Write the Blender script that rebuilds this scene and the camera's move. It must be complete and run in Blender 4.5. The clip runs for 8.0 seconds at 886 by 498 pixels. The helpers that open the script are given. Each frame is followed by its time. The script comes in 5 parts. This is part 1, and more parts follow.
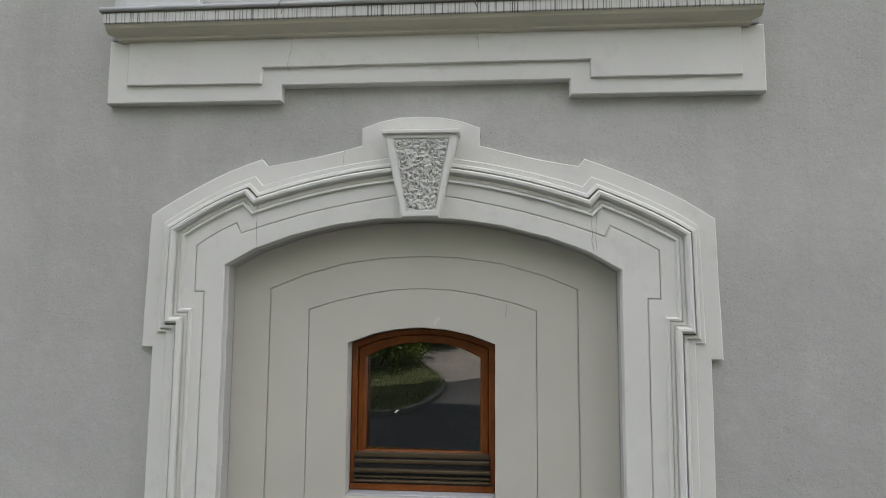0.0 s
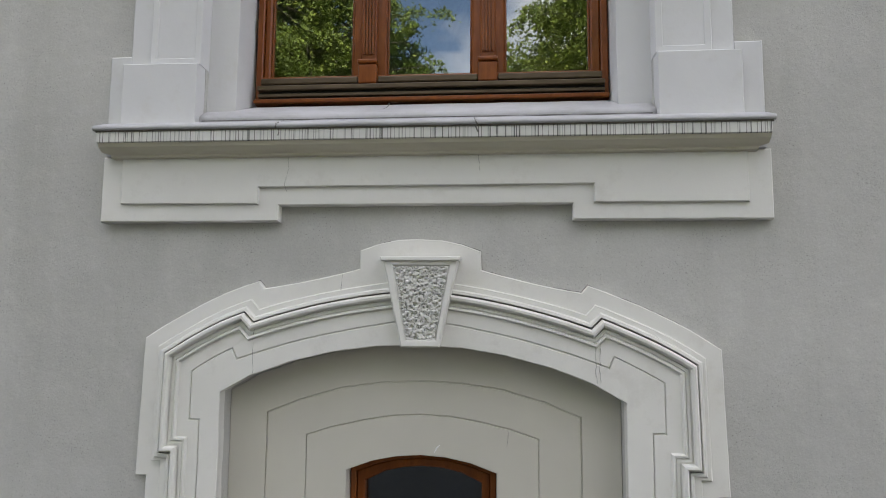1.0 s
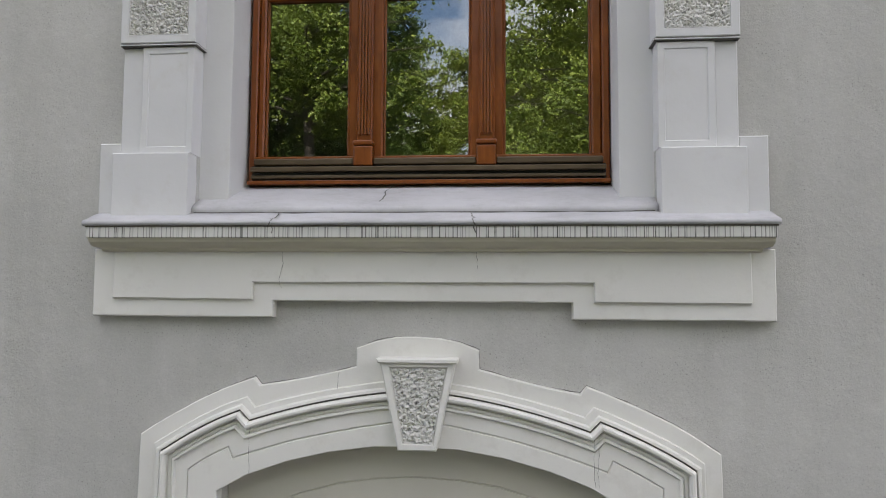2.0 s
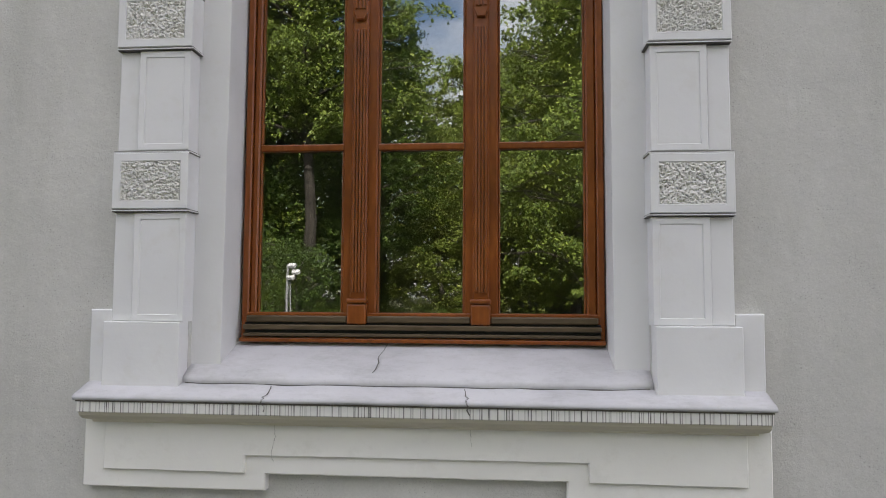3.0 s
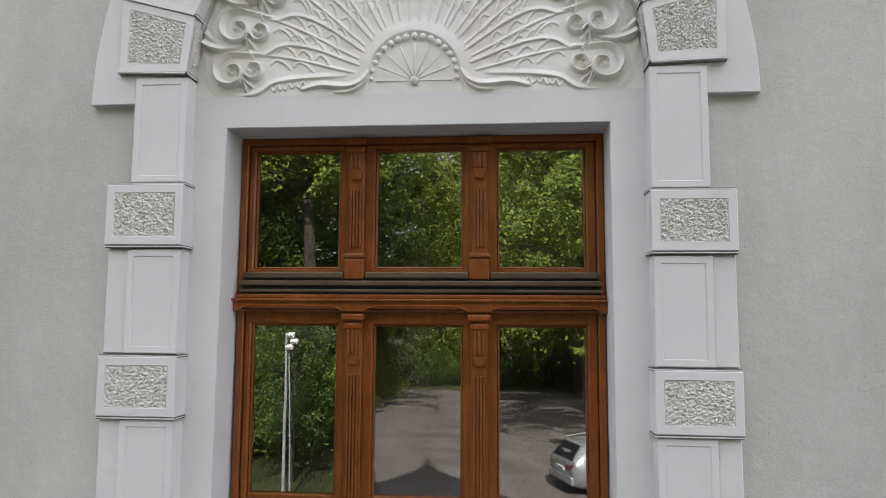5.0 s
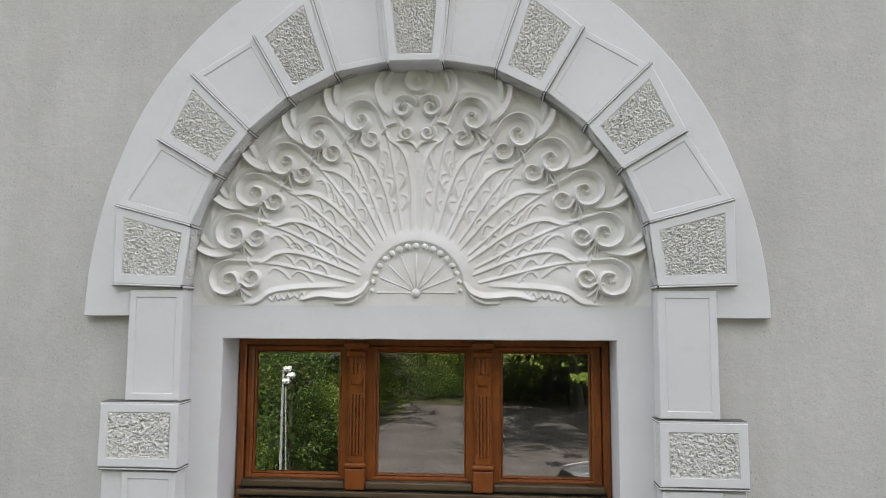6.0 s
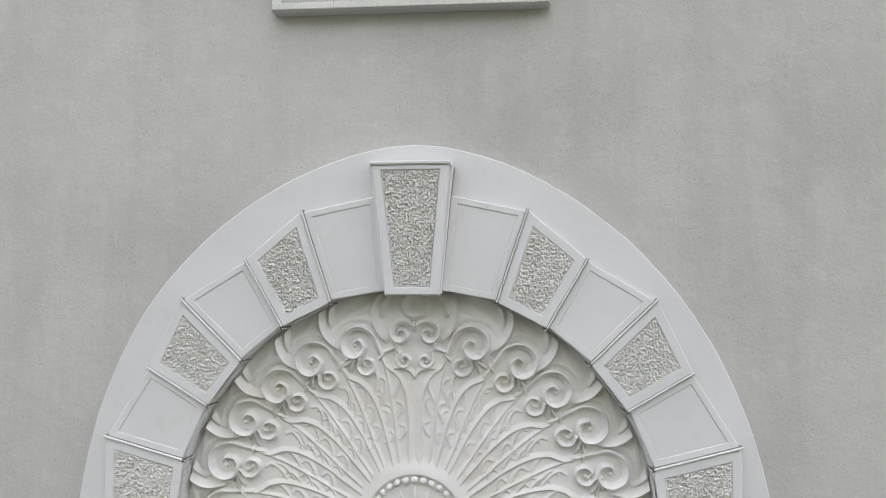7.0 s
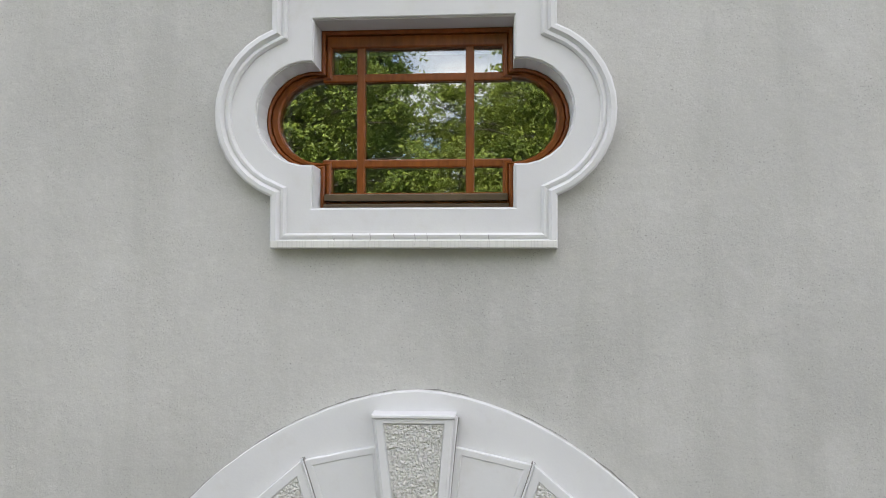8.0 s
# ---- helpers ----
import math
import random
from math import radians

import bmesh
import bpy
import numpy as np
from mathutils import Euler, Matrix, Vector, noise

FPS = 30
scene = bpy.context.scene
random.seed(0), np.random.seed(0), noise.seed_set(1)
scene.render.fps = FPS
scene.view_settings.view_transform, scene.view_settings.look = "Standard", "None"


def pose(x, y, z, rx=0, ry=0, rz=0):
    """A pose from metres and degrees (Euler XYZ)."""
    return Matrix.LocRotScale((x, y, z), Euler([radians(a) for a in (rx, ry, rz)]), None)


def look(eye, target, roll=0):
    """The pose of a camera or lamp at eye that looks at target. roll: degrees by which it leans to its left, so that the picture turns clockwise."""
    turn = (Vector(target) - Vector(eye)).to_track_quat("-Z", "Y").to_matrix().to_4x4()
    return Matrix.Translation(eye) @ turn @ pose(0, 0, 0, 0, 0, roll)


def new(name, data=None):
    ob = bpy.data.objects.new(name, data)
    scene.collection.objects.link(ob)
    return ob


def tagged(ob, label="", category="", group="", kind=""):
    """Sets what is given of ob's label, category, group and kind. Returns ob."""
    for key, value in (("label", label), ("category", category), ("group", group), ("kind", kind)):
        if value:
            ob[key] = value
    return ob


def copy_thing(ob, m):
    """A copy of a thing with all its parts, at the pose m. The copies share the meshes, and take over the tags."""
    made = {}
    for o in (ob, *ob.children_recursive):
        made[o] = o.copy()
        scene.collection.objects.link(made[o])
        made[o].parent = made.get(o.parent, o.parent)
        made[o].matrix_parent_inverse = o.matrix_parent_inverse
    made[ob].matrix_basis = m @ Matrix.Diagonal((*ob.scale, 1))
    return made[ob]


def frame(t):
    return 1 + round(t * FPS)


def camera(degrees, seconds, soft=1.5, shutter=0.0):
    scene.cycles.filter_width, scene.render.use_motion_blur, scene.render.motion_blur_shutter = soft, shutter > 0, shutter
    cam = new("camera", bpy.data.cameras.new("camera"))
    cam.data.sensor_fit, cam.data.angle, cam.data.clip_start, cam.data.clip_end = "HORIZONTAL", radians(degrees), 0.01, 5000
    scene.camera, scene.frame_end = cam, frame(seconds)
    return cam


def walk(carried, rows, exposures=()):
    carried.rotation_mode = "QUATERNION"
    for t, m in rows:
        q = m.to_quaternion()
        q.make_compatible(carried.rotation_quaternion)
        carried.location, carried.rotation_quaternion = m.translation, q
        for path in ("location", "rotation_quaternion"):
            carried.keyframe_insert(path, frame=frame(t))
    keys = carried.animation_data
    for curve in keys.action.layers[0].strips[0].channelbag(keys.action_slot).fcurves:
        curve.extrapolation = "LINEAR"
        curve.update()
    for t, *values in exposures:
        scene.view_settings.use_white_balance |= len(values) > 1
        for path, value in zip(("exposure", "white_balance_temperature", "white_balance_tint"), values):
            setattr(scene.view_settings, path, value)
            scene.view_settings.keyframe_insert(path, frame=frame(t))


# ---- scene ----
cam = camera(66.0, 8.0, soft=1.0)
PATH = [
    (0, (0.325, -2.757, 2.361), (0.159, -0.776, 2.576), 0.43),
    (0.5, (0.323, -2.754, 2.626), (0.158, -0.773, 2.849), 0.45),
    (1, (0.321, -2.751, 2.864), (0.154, -0.770, 3.085), 0.42),
    (2.3, (0.329, -2.749, 3.564), (0.163, -0.759, 3.684), 0.37),
    (2.5, (0.324, -2.755, 3.700), (0.164, -0.765, 3.823), 0.32),
    (3, (0.352, -2.769, 4.069), (0.185, -0.781, 4.204), 0.31),
    (3.5, (0.362, -2.776, 4.422), (0.197, -0.788, 4.565), 0.30),
    (4, (0.378, -2.745, 4.789), (0.212, -0.759, 4.954), 0.28),
    (4.2, (0.369, -2.737, 4.937), (0.202, -0.752, 5.107), 0.29),
    (5.3, (0.354, -2.722, 5.768), (0.184, -0.739, 5.958), 0.37),
    (5.5, (0.345, -2.720, 5.944), (0.177, -0.736, 6.131), 0.28),
    (6, (0.330, -2.742, 6.400), (0.172, -0.758, 6.594), 0.23),
    (6.5, (0.350, -2.748, 6.880), (0.183, -0.762, 7.051), 0.13),
    (7, (0.330, -2.737, 7.428), (0.173, -0.747, 7.555), 0.09),
    (7.5, (0.300, -2.736, 7.962), (0.161, -0.742, 8.039), 0.06),
    (8, (0.279, -2.724, 8.490), (0.146, -0.730, 8.557), 0.10),
]
EXPOSURES = [(0.0, 1.48, 6640, 14), (3.0, 1.59, 6690, 17), (6.0, 1.76, 6640, 16), (8.0, 1.80, 6630, 14.5)]
walk(cam, [(t, look(eye, target, roll)) for t, eye, target, roll in PATH], EXPOSURES)

# ---- daylight: the sun stands behind the building, the front lies in its shade ----
SUN_ELEVATION, SUN_AZIMUTH = 38.0, 6.0   # azimuth: degrees from +y towards +x
world = bpy.data.worlds.new("sky")
scene.world = world
world.use_nodes = True
sky = world.node_tree.nodes.new("ShaderNodeTexSky")
sky.sky_type, sky.sun_disc = "NISHITA", False
sky.sun_elevation, sky.sun_rotation = radians(SUN_ELEVATION), radians(SUN_AZIMUTH)
backing = world.node_tree.nodes["Background"]
backing.inputs["Strength"].default_value = 0.10
# broken fair-weather clouds over the whole sky
wt = world.node_tree
way = wt.nodes.new("ShaderNodeTexCoord").outputs["Generated"]
flat_sky = wt.nodes.new("ShaderNodeMapping")
flat_sky.inputs["Scale"].default_value = (1, 1, 2.2)
wt.links.new(way, flat_sky.inputs["Vector"])
puffs = wt.nodes.new("ShaderNodeTexNoise")
puffs.inputs["Scale"].default_value, puffs.inputs["Detail"].default_value = 3.2, 7.0
wt.links.new(flat_sky.outputs[0], puffs.inputs["Vector"])
cover = wt.nodes.new("ShaderNodeValToRGB")
cover.color_ramp.elements[0].position, cover.color_ramp.elements[1].position = 0.40, 0.60
wt.links.new(puffs.outputs["Fac"], cover.inputs["Fac"])
clouded = wt.nodes.new("ShaderNodeMix")
clouded.data_type = "RGBA"
clouded.inputs[7].default_value = (10.4, 10.4, 10.6, 1)
wt.links.new(cover.outputs["Color"], clouded.inputs[0])
wt.links.new(sky.outputs["Color"], clouded.inputs[6])
wt.links.new(clouded.outputs[2], backing.inputs["Color"])
sun = new("sun", bpy.data.lights.new("sun", "SUN"))
sun.data.energy, sun.data.angle, sun.data.color = 5.0, radians(0.5), (1.0, 0.95, 0.88)
e, a = radians(SUN_ELEVATION), radians(SUN_AZIMUTH)
sun.matrix_world = look((0, 0, 0), (-math.sin(a) * math.cos(e), -math.cos(a) * math.cos(e), -math.sin(e)))


# ---- materials ----
class Mat:
    """A node material, built step by step."""

    def __init__(self, name, rough=0.8, metal=0.0, specular=0.3):
        self.m = bpy.data.materials.new(name)
        self.m.use_nodes = True
        self.t = self.m.node_tree
        self.b = self.t.nodes["Principled BSDF"]
        self.b.inputs["Roughness"].default_value = rough
        self.b.inputs["Metallic"].default_value = metal
        self.b.inputs["Specular IOR Level"].default_value = specular
        self.where = self.t.nodes.new("ShaderNodeTexCoord").outputs["Object"]
        self.bumped = None

    def node(self, kind, **inputs):
        n = self.t.nodes.new(kind)
        for k, v in inputs.items():
            k = k.replace("_", " ")
            if hasattr(v, "is_linked"):
                self.t.links.new(v, n.inputs[k])
            else:
                n.inputs[k].default_value = v
        return n

    def stretch(self, x, y, z):
        n = self.node("ShaderNodeMapping", Vector=self.where)
        n.inputs["Scale"].default_value = (x, y, z)
        return n.outputs[0]

    def noise(self, scale, detail=4.0, rough=0.55, vector=None):
        return self.node("ShaderNodeTexNoise", Vector=vector or self.where, Scale=scale, Detail=detail, Roughness=rough).outputs["Fac"]

    def ramp(self, fac, *stops):
        n = self.node("ShaderNodeValToRGB", Fac=fac)
        while len(n.color_ramp.elements) < len(stops):
            n.color_ramp.elements.new(0.5)
        for el, (p, c) in zip(n.color_ramp.elements, stops):
            el.position = p
            el.color = (*c, 1) if len(c) == 3 else c
        return n.outputs["Color"]

    def mix(self, fac, a, b, how="MIX"):
        n = self.t.nodes.new("ShaderNodeMix")
        n.data_type, n.blend_type = "RGBA", how
        for k, v in ((0, fac), (6, a), (7, b)):
            if hasattr(v, "is_linked"):
                self.t.links.new(v, n.inputs[k])
            else:
                n.inputs[k].default_value = (*v, 1) if isinstance(v, tuple) else v
        return n.outputs[2]

    def color(self, c):
        if hasattr(c, "is_linked"):
            self.t.links.new(c, self.b.inputs["Base Color"])
        else:
            self.b.inputs["Base Color"].default_value = (*c, 1)
        return self

    def bump(self, height, strength, distance):
        n = self.node("ShaderNodeBump", Height=height, Strength=strength, Distance=distance)
        if self.bumped:
            self.t.links.new(self.bumped, n.inputs["Normal"])
        self.bumped = n.outputs["Normal"]
        self.t.links.new(self.bumped, self.b.inputs["Normal"])
        return self


def grey(v, tint=(1, 1, 1)):
    return tuple(v * c for c in tint)


def stucco_material():
    m = Mat("grey_roughcast", 0.92, 0, 0.2)
    big = m.ramp(m.noise(0.9, 3), (0.3, (0.428, 0.426, 0.403)), (0.7, (0.518, 0.514, 0.489)))
    patch = m.ramp(m.noise(2.7, 5, 0.6), (0.54, (0, 0, 0)), (0.80, (1, 1, 1)))
    c = m.mix(m.mix(0.45, (0, 0, 0), patch), big, (0.57, 0.567, 0.548))
    drip = m.ramp(m.noise(1.0, 4, 0.6, m.stretch(3.2, 3.2, 0.35)), (0.5, (1, 1, 1)), (0.75, (0.90, 0.90, 0.885)))
    c = m.mix(1.0, c, drip, "MULTIPLY")
    pores = m.ramp(m.noise(130, 2), (0.28, (0.52, 0.52, 0.51)), (0.40, (1, 1, 1)))
    sparse = m.ramp(m.noise(6, 3), (0.42, (1, 1, 1)), (0.6, (0, 0, 0)))
    c = m.mix(sparse, m.mix(1.0, c, pores, "MULTIPLY"), c)
    bloom = m.ramp(m.noise(11, 6, 0.72), (0.50, (1, 1, 1)), (0.74, grey(1.09)))
    c = m.mix(1.0, c, bloom, "MULTIPLY")
    speck = m.ramp(m.noise(105, 4, 0.7), (0.30, grey(0.94)), (0.70, grey(1.05)))
    c = m.mix(1.0, c, speck, "MULTIPLY")
    pit = m.node("ShaderNodeTexVoronoi", Vector=m.where, Scale=34.0, Randomness=1.0).outputs["Distance"]
    c = m.mix(m.ramp(m.noise(3.1, 3), (0.52, (0, 0, 0)), (0.70, grey(0.6))), c, m.mix(1.0, c, m.ramp(pit, (0.06, grey(0.50)), (0.15, (1, 1, 1))), "MULTIPLY"))
    m.color(c)
    m.bump(m.noise(14, 5, 0.6), 0.34, 0.012)
    coarse = m.ramp(m.noise(2.3, 4), (0.40, grey(0.25)), (0.66, (1, 1, 1)))
    m.bump(m.mix(1.0, m.noise(60, 5, 0.7), coarse, "MULTIPLY"), 0.38, 0.008)
    m.bump(m.noise(190, 3, 0.6), 0.26, 0.0022)
    return m.m


def plaster_material(name="white_plaster", base=(0.642, 0.645, 0.646), dirt=0.5, tinged=0.0):
    m = Mat(name, 0.86, 0, 0.14)
    big = m.ramp(m.noise(2.2, 4), (0.3, grey(0.93)), (0.7, grey(1.0)))
    c = m.mix(1.0, base, big, "MULTIPLY")
    stain = m.ramp(m.noise(7, 6, 0.7), (0.55, (0, 0, 0)), (0.85, grey(dirt)))
    c = m.mix(stain, c, (0.52, 0.50, 0.45))
    if tinged:
        damp = m.ramp(m.noise(2.6, 6, 0.65), (0.42, (0, 0, 0)), (0.72, grey(tinged)))
        c = m.mix(damp, c, (0.50, 0.455, 0.36))
    m.color(c)
    m.bump(m.noise(9, 4), 0.25, 0.006)
    m.bump(m.noise(120, 3, 0.6), 0.18, 0.0015)
    return m.m


def streaked_material(name, dark):
    """Old painted edge: runs of dirty water down its face."""
    m = Mat(name, 0.8, 0, 0.25)
    base = m.ramp(m.noise(3, 4), (0.3, (0.56, 0.56, 0.53)), (0.7, (0.66, 0.655, 0.625)))
    place = m.node("ShaderNodeSeparateXYZ", Vector=m.where).outputs["X"]
    runs = None
    for per_metre, width, shift in ((58, 0.072, 0.0), (23, 0.040, 7.3)):
        w = m.node("ShaderNodeMath")
        w.operation = "MULTIPLY_ADD"
        m.t.links.new(place, w.inputs[0])
        w.inputs[1].default_value, w.inputs[2].default_value = per_metre, shift
        v = m.t.nodes.new("ShaderNodeTexVoronoi")
        v.voronoi_dimensions = "1D"
        v.inputs["Scale"].default_value = 1.0
        m.t.links.new(w.outputs[0], v.inputs["W"])
        line = m.ramp(v.outputs["Distance"], (width * 0.7, (1, 1, 1)), (width * 1.7, (0, 0, 0)))
        strong = m.ramp(v.outputs["Color"], (0.15, grey(0.25)), (0.6, (1, 1, 1)))
        line = m.mix(1.0, line, strong, "MULTIPLY")
        runs = line if runs is None else m.mix(1.0, runs, line, "LIGHTEN")
    long = m.ramp(m.noise(1, 2, 0.4, m.stretch(60, 1, 14.0)), (0.30, grey(0.45)), (0.5, (1, 1, 1)))
    where = m.ramp(m.noise(1.5, 2, 0.5, m.stretch(1, 1, 0.1)), (0.30, grey(0.55 * dark)), (0.50, grey(dark)))
    m.color(m.mix(m.mix(1.0, m.mix(1.0, runs, long, "MULTIPLY"), where, "MULTIPLY"), base, (0.05, 0.05, 0.045)))
    m.bump(m.noise(80, 3), 0.2, 0.002)
    return m.m


def sill_material():
    m = Mat("weathered_sill", 0.7, 0, 0.3)
    base = m.ramp(m.noise(2.5, 5), (0.3, (0.435, 0.435, 0.45)), (0.7, (0.53, 0.53, 0.545)))
    dirt = m.ramp(m.noise(3.4, 8, 0.78, m.stretch(1, 2.2, 2.2)), (0.46, (0, 0, 0)), (0.80, grey(0.7)))
    c = m.mix(dirt, base, (0.27, 0.265, 0.25))
    specks = m.ramp(m.noise(70, 4, 0.7), (0.28, grey(0.88)), (0.42, (1, 1, 1)))
    m.color(m.mix(1.0, c, specks, "MULTIPLY"))
    m.bump(m.noise(30, 4), 0.3, 0.004)
    return m.m


def wood_material():
    m = Mat("varnished_wood", 0.30, 0, 0.34)
    ring = m.noise(1, 5, 0.6, m.stretch(48, 48, 9))
    c = m.ramp(ring, (0.25, (0.170, 0.042, 0.008)), (0.55, (0.234, 0.066, 0.013)), (0.8, (0.300, 0.094, 0.020)))
    wear = m.ramp(m.noise(3.5, 6, 0.7), (0.35, grey(0.68)), (0.72, grey(1.06)))
    c = m.mix(1.0, c, wear, "MULTIPLY")
    worn = m.ramp(m.noise(11, 7, 0.75), (0.62, (0, 0, 0)), (0.80, grey(0.55)))
    m.color(m.mix(worn, c, (0.10, 0.028, 0.010)))
    m.bump(ring, 0.06, 0.0006)
    return m.m


def rail_material():
    m = Mat("bronze_rail", 0.45, 0.25, 0.45)
    m.color(m.ramp(m.noise(9, 4, 0.6, m.stretch(1, 1, 4)), (0.3, (0.062, 0.042, 0.022)), (0.75, (0.118, 0.085, 0.050))))
    m.bump(m.noise(60, 3), 0.1, 0.001)
    return m.m


def glass_material():
    """Insulating glass: the light that is not mirrored goes through."""
    m = Mat("window_glass")
    t = m.t
    out = t.nodes["Material Output"]
    clear = m.node("ShaderNodeBsdfTransparent", Color=(0.70, 0.73, 0.71, 1))
    gloss = m.node("ShaderNodeBsdfGlossy", Color=(0.97, 1.0, 0.98, 1), Roughness=0.0)
    wave = m.node("ShaderNodeBump", Height=m.noise(2.2, 1.0), Strength=0.03, Distance=0.01)
    t.links.new(wave.outputs[0], gloss.inputs["Normal"])
    lw = m.node("ShaderNodeLayerWeight", Blend=0.5)
    steep = m.node("ShaderNodeMath")
    steep.operation = "POWER"
    t.links.new(lw.outputs["Facing"], steep.inputs[0])
    steep.inputs[1].default_value = 4.0
    fres = m.node("ShaderNodeMapRange")
    t.links.new(steep.outputs[0], fres.inputs["Value"])
    fres.inputs["To Min"].default_value, fres.inputs["To Max"].default_value = 0.180, 0.9
    mixer = t.nodes.new("ShaderNodeMixShader")
    t.links.new(fres.outputs[0], mixer.inputs[0])
    t.links.new(clear.outputs[0], mixer.inputs[1])
    t.links.new(gloss.outputs[0], mixer.inputs[2])
    t.links.new(mixer.outputs[0], out.inputs["Surface"])
    return m.m


def mottled(name, a, b, scale, rough=0.9, bump=0.3, distance=0.01, metal=0.0, specular=0.3):
    m = Mat(name, rough, metal, specular)
    fine = m.ramp(m.noise(scale * 14, 4, 0.65), (0.3, grey(0.75)), (0.7, grey(1.15)))
    m.color(m.mix(1.0, m.ramp(m.noise(scale, 5, 0.6), (0.3, a), (0.7, b)), fine, "MULTIPLY"))
    if bump:
        m.bump(m.noise(scale * 9, 4), bump, distance)
    return m.m


def leaf_material(name, a, b):
    m = Mat(name, 0.5, 0, 0.35)
    isle = m.t.nodes.new("ShaderNodeNewGeometry").outputs["Random Per Island"]
    c = m.ramp(isle, (0.0, a), (0.6, tuple((p + q) / 2 for p, q in zip(a, b))), (1.0, b))
    m.color(c)
    thin = m.node("ShaderNodeBsdfTranslucent", Color=c)
    mixer = m.t.nodes.new("ShaderNodeMixShader")
    mixer.inputs[0].default_value = 0.33
    m.t.links.new(m.b.outputs[0], mixer.inputs[1])
    m.t.links.new(thin.outputs[0], mixer.inputs[2])
    m.t.links.new(mixer.outputs[0], m.t.nodes["Material Output"].inputs["Surface"])
    return m.m


STUCCO = stucco_material()
PLASTER = plaster_material()
IVORY = plaster_material("ivory_plaster", (0.738, 0.731, 0.692), 0.6)
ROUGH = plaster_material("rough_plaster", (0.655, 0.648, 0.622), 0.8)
CREAM = plaster_material("cream_plaster", (0.575, 0.556, 0.49), 0.4)
YELLOWED = plaster_material("yellowed_plaster", (0.67, 0.635, 0.52), 0.5)
RELIEF = plaster_material("relief_plaster", (0.725, 0.72, 0.702), 0.5, 0.46)
STREAKED = streaked_material("streaked_plaster", 0.95)
FAINT_STREAKS = streaked_material("faintly_streaked_plaster", 0.12)
SILL = sill_material()
WOOD = wood_material()
RAIL = rail_material()
DARK_WOOD = mottled("dark_wood_groove", (0.035, 0.012, 0.006), (0.07, 0.022, 0.010), 12, 0.5, 0)
GLASS = glass_material()
CRACK = mottled("crack_dirt_and_groove_shade", (0.10, 0.10, 0.09), (0.18, 0.17, 0.16), 20, bump=0)
ROOM = mottled("dim_room_paint", (0.44, 0.43, 0.41), (0.52, 0.51, 0.49), 1.5, bump=0.1)
ASPHALT = mottled("asphalt", (0.022, 0.023, 0.027), (0.036, 0.037, 0.042), 0.6, 0.9, 0.4, 0.01)
PAVING = mottled("grey_paving", (0.105, 0.093, 0.088), (0.212, 0.189, 0.178), 0.55, 0.9, 0.4, 0.01)
KERB = mottled("mossy_concrete_kerb", (0.055, 0.058, 0.050), (0.120, 0.120, 0.108), 2.5)
GRASS = mottled("grass", (0.022, 0.027, 0.010), (0.058, 0.066, 0.020), 0.8, 0.9, 0.8, 0.05)
SOIL = mottled("woodland_ground", (0.06, 0.05, 0.03), (0.10, 0.10, 0.04), 0.5, 0.95, 0.6, 0.05)
BARK = mottled("bark", (0.03, 0.026, 0.021), (0.075, 0.065, 0.053), 3, 0.95, 0.8, 0.03)
LEAF_LIGHT = leaf_material("spring_leaves", (0.13, 0.18, 0.030), (0.31, 0.37, 0.070))
LEAF_MID = leaf_material("maple_leaves", (0.09, 0.14, 0.024), (0.26, 0.33, 0.058))
LEAF_DARK = leaf_material("dark_leaves", (0.03, 0.06, 0.012), (0.11, 0.17, 0.028))
SILVER = mottled("silver_paint", (0.36, 0.37, 0.39), (0.42, 0.43, 0.45), 2, 0.28, 0, 0, 0.6, 0.5)
BLACK = mottled("black_trim_and_gap_shade", (0.012, 0.012, 0.013), (0.02, 0.02, 0.022), 4, 0.5, 0)
RED = mottled("tail_lamp_red", (0.14, 0.008, 0.010), (0.19, 0.010, 0.012), 4, 0.2, 0, specular=0.6)
WHITE = mottled("white_enamel", (0.78, 0.78, 0.77), (0.84, 0.84, 0.83), 4, 0.35, 0)
STEEL = mottled("galvanised_steel", (0.5, 0.51, 0.52), (0.6, 0.6, 0.6), 6, 0.45, 0.1, 0.002, 0.4)
GREY_PAINT = mottled("grey_painted_steel", (0.24, 0.245, 0.25), (0.32, 0.325, 0.33), 6, 0.5, 0)
BRICKWORK = mottled("house_wall_in_shade", (0.055, 0.05, 0.045), (0.085, 0.08, 0.07), 0.8)
SLATE = mottled("dark_slates", (0.035, 0.035, 0.04), (0.06, 0.06, 0.065), 2)
JOINT = mottled("grey_joint_mortar", (0.20, 0.195, 0.18), (0.32, 0.31, 0.29), 20, bump=0)
GAP_DARK = mottled("dark_gap_shade_and_dirt", (0.06, 0.055, 0.045), (0.13, 0.12, 0.10), 25)
TILE = mottled("roof_tile", (0.12, 0.05, 0.035), (0.18, 0.08, 0.055), 2)


# ---- mesh helpers ----
def thing(name, label, category, kind="", group="", at=(0, 0, 0)):
    ob = new(name)
    ob.location = at
    return tagged(ob, label, category, group, kind)


def part(name, bm, material, parent=None, label="", smooth=False):
    me = bpy.data.meshes.new(name)
    if isinstance(bm, tuple):
        me.from_pydata(bm[0], [], bm[1])
    else:
        bmesh.ops.recalc_face_normals(bm, faces=bm.faces)
        bm.to_mesh(me)
        bm.free()
    me.materials.append(material)
    if smooth:
        me.polygons.foreach_set("use_smooth", [True] * len(me.polygons))
    ob = new(name, me)
    ob.parent = parent
    return tagged(ob, label)


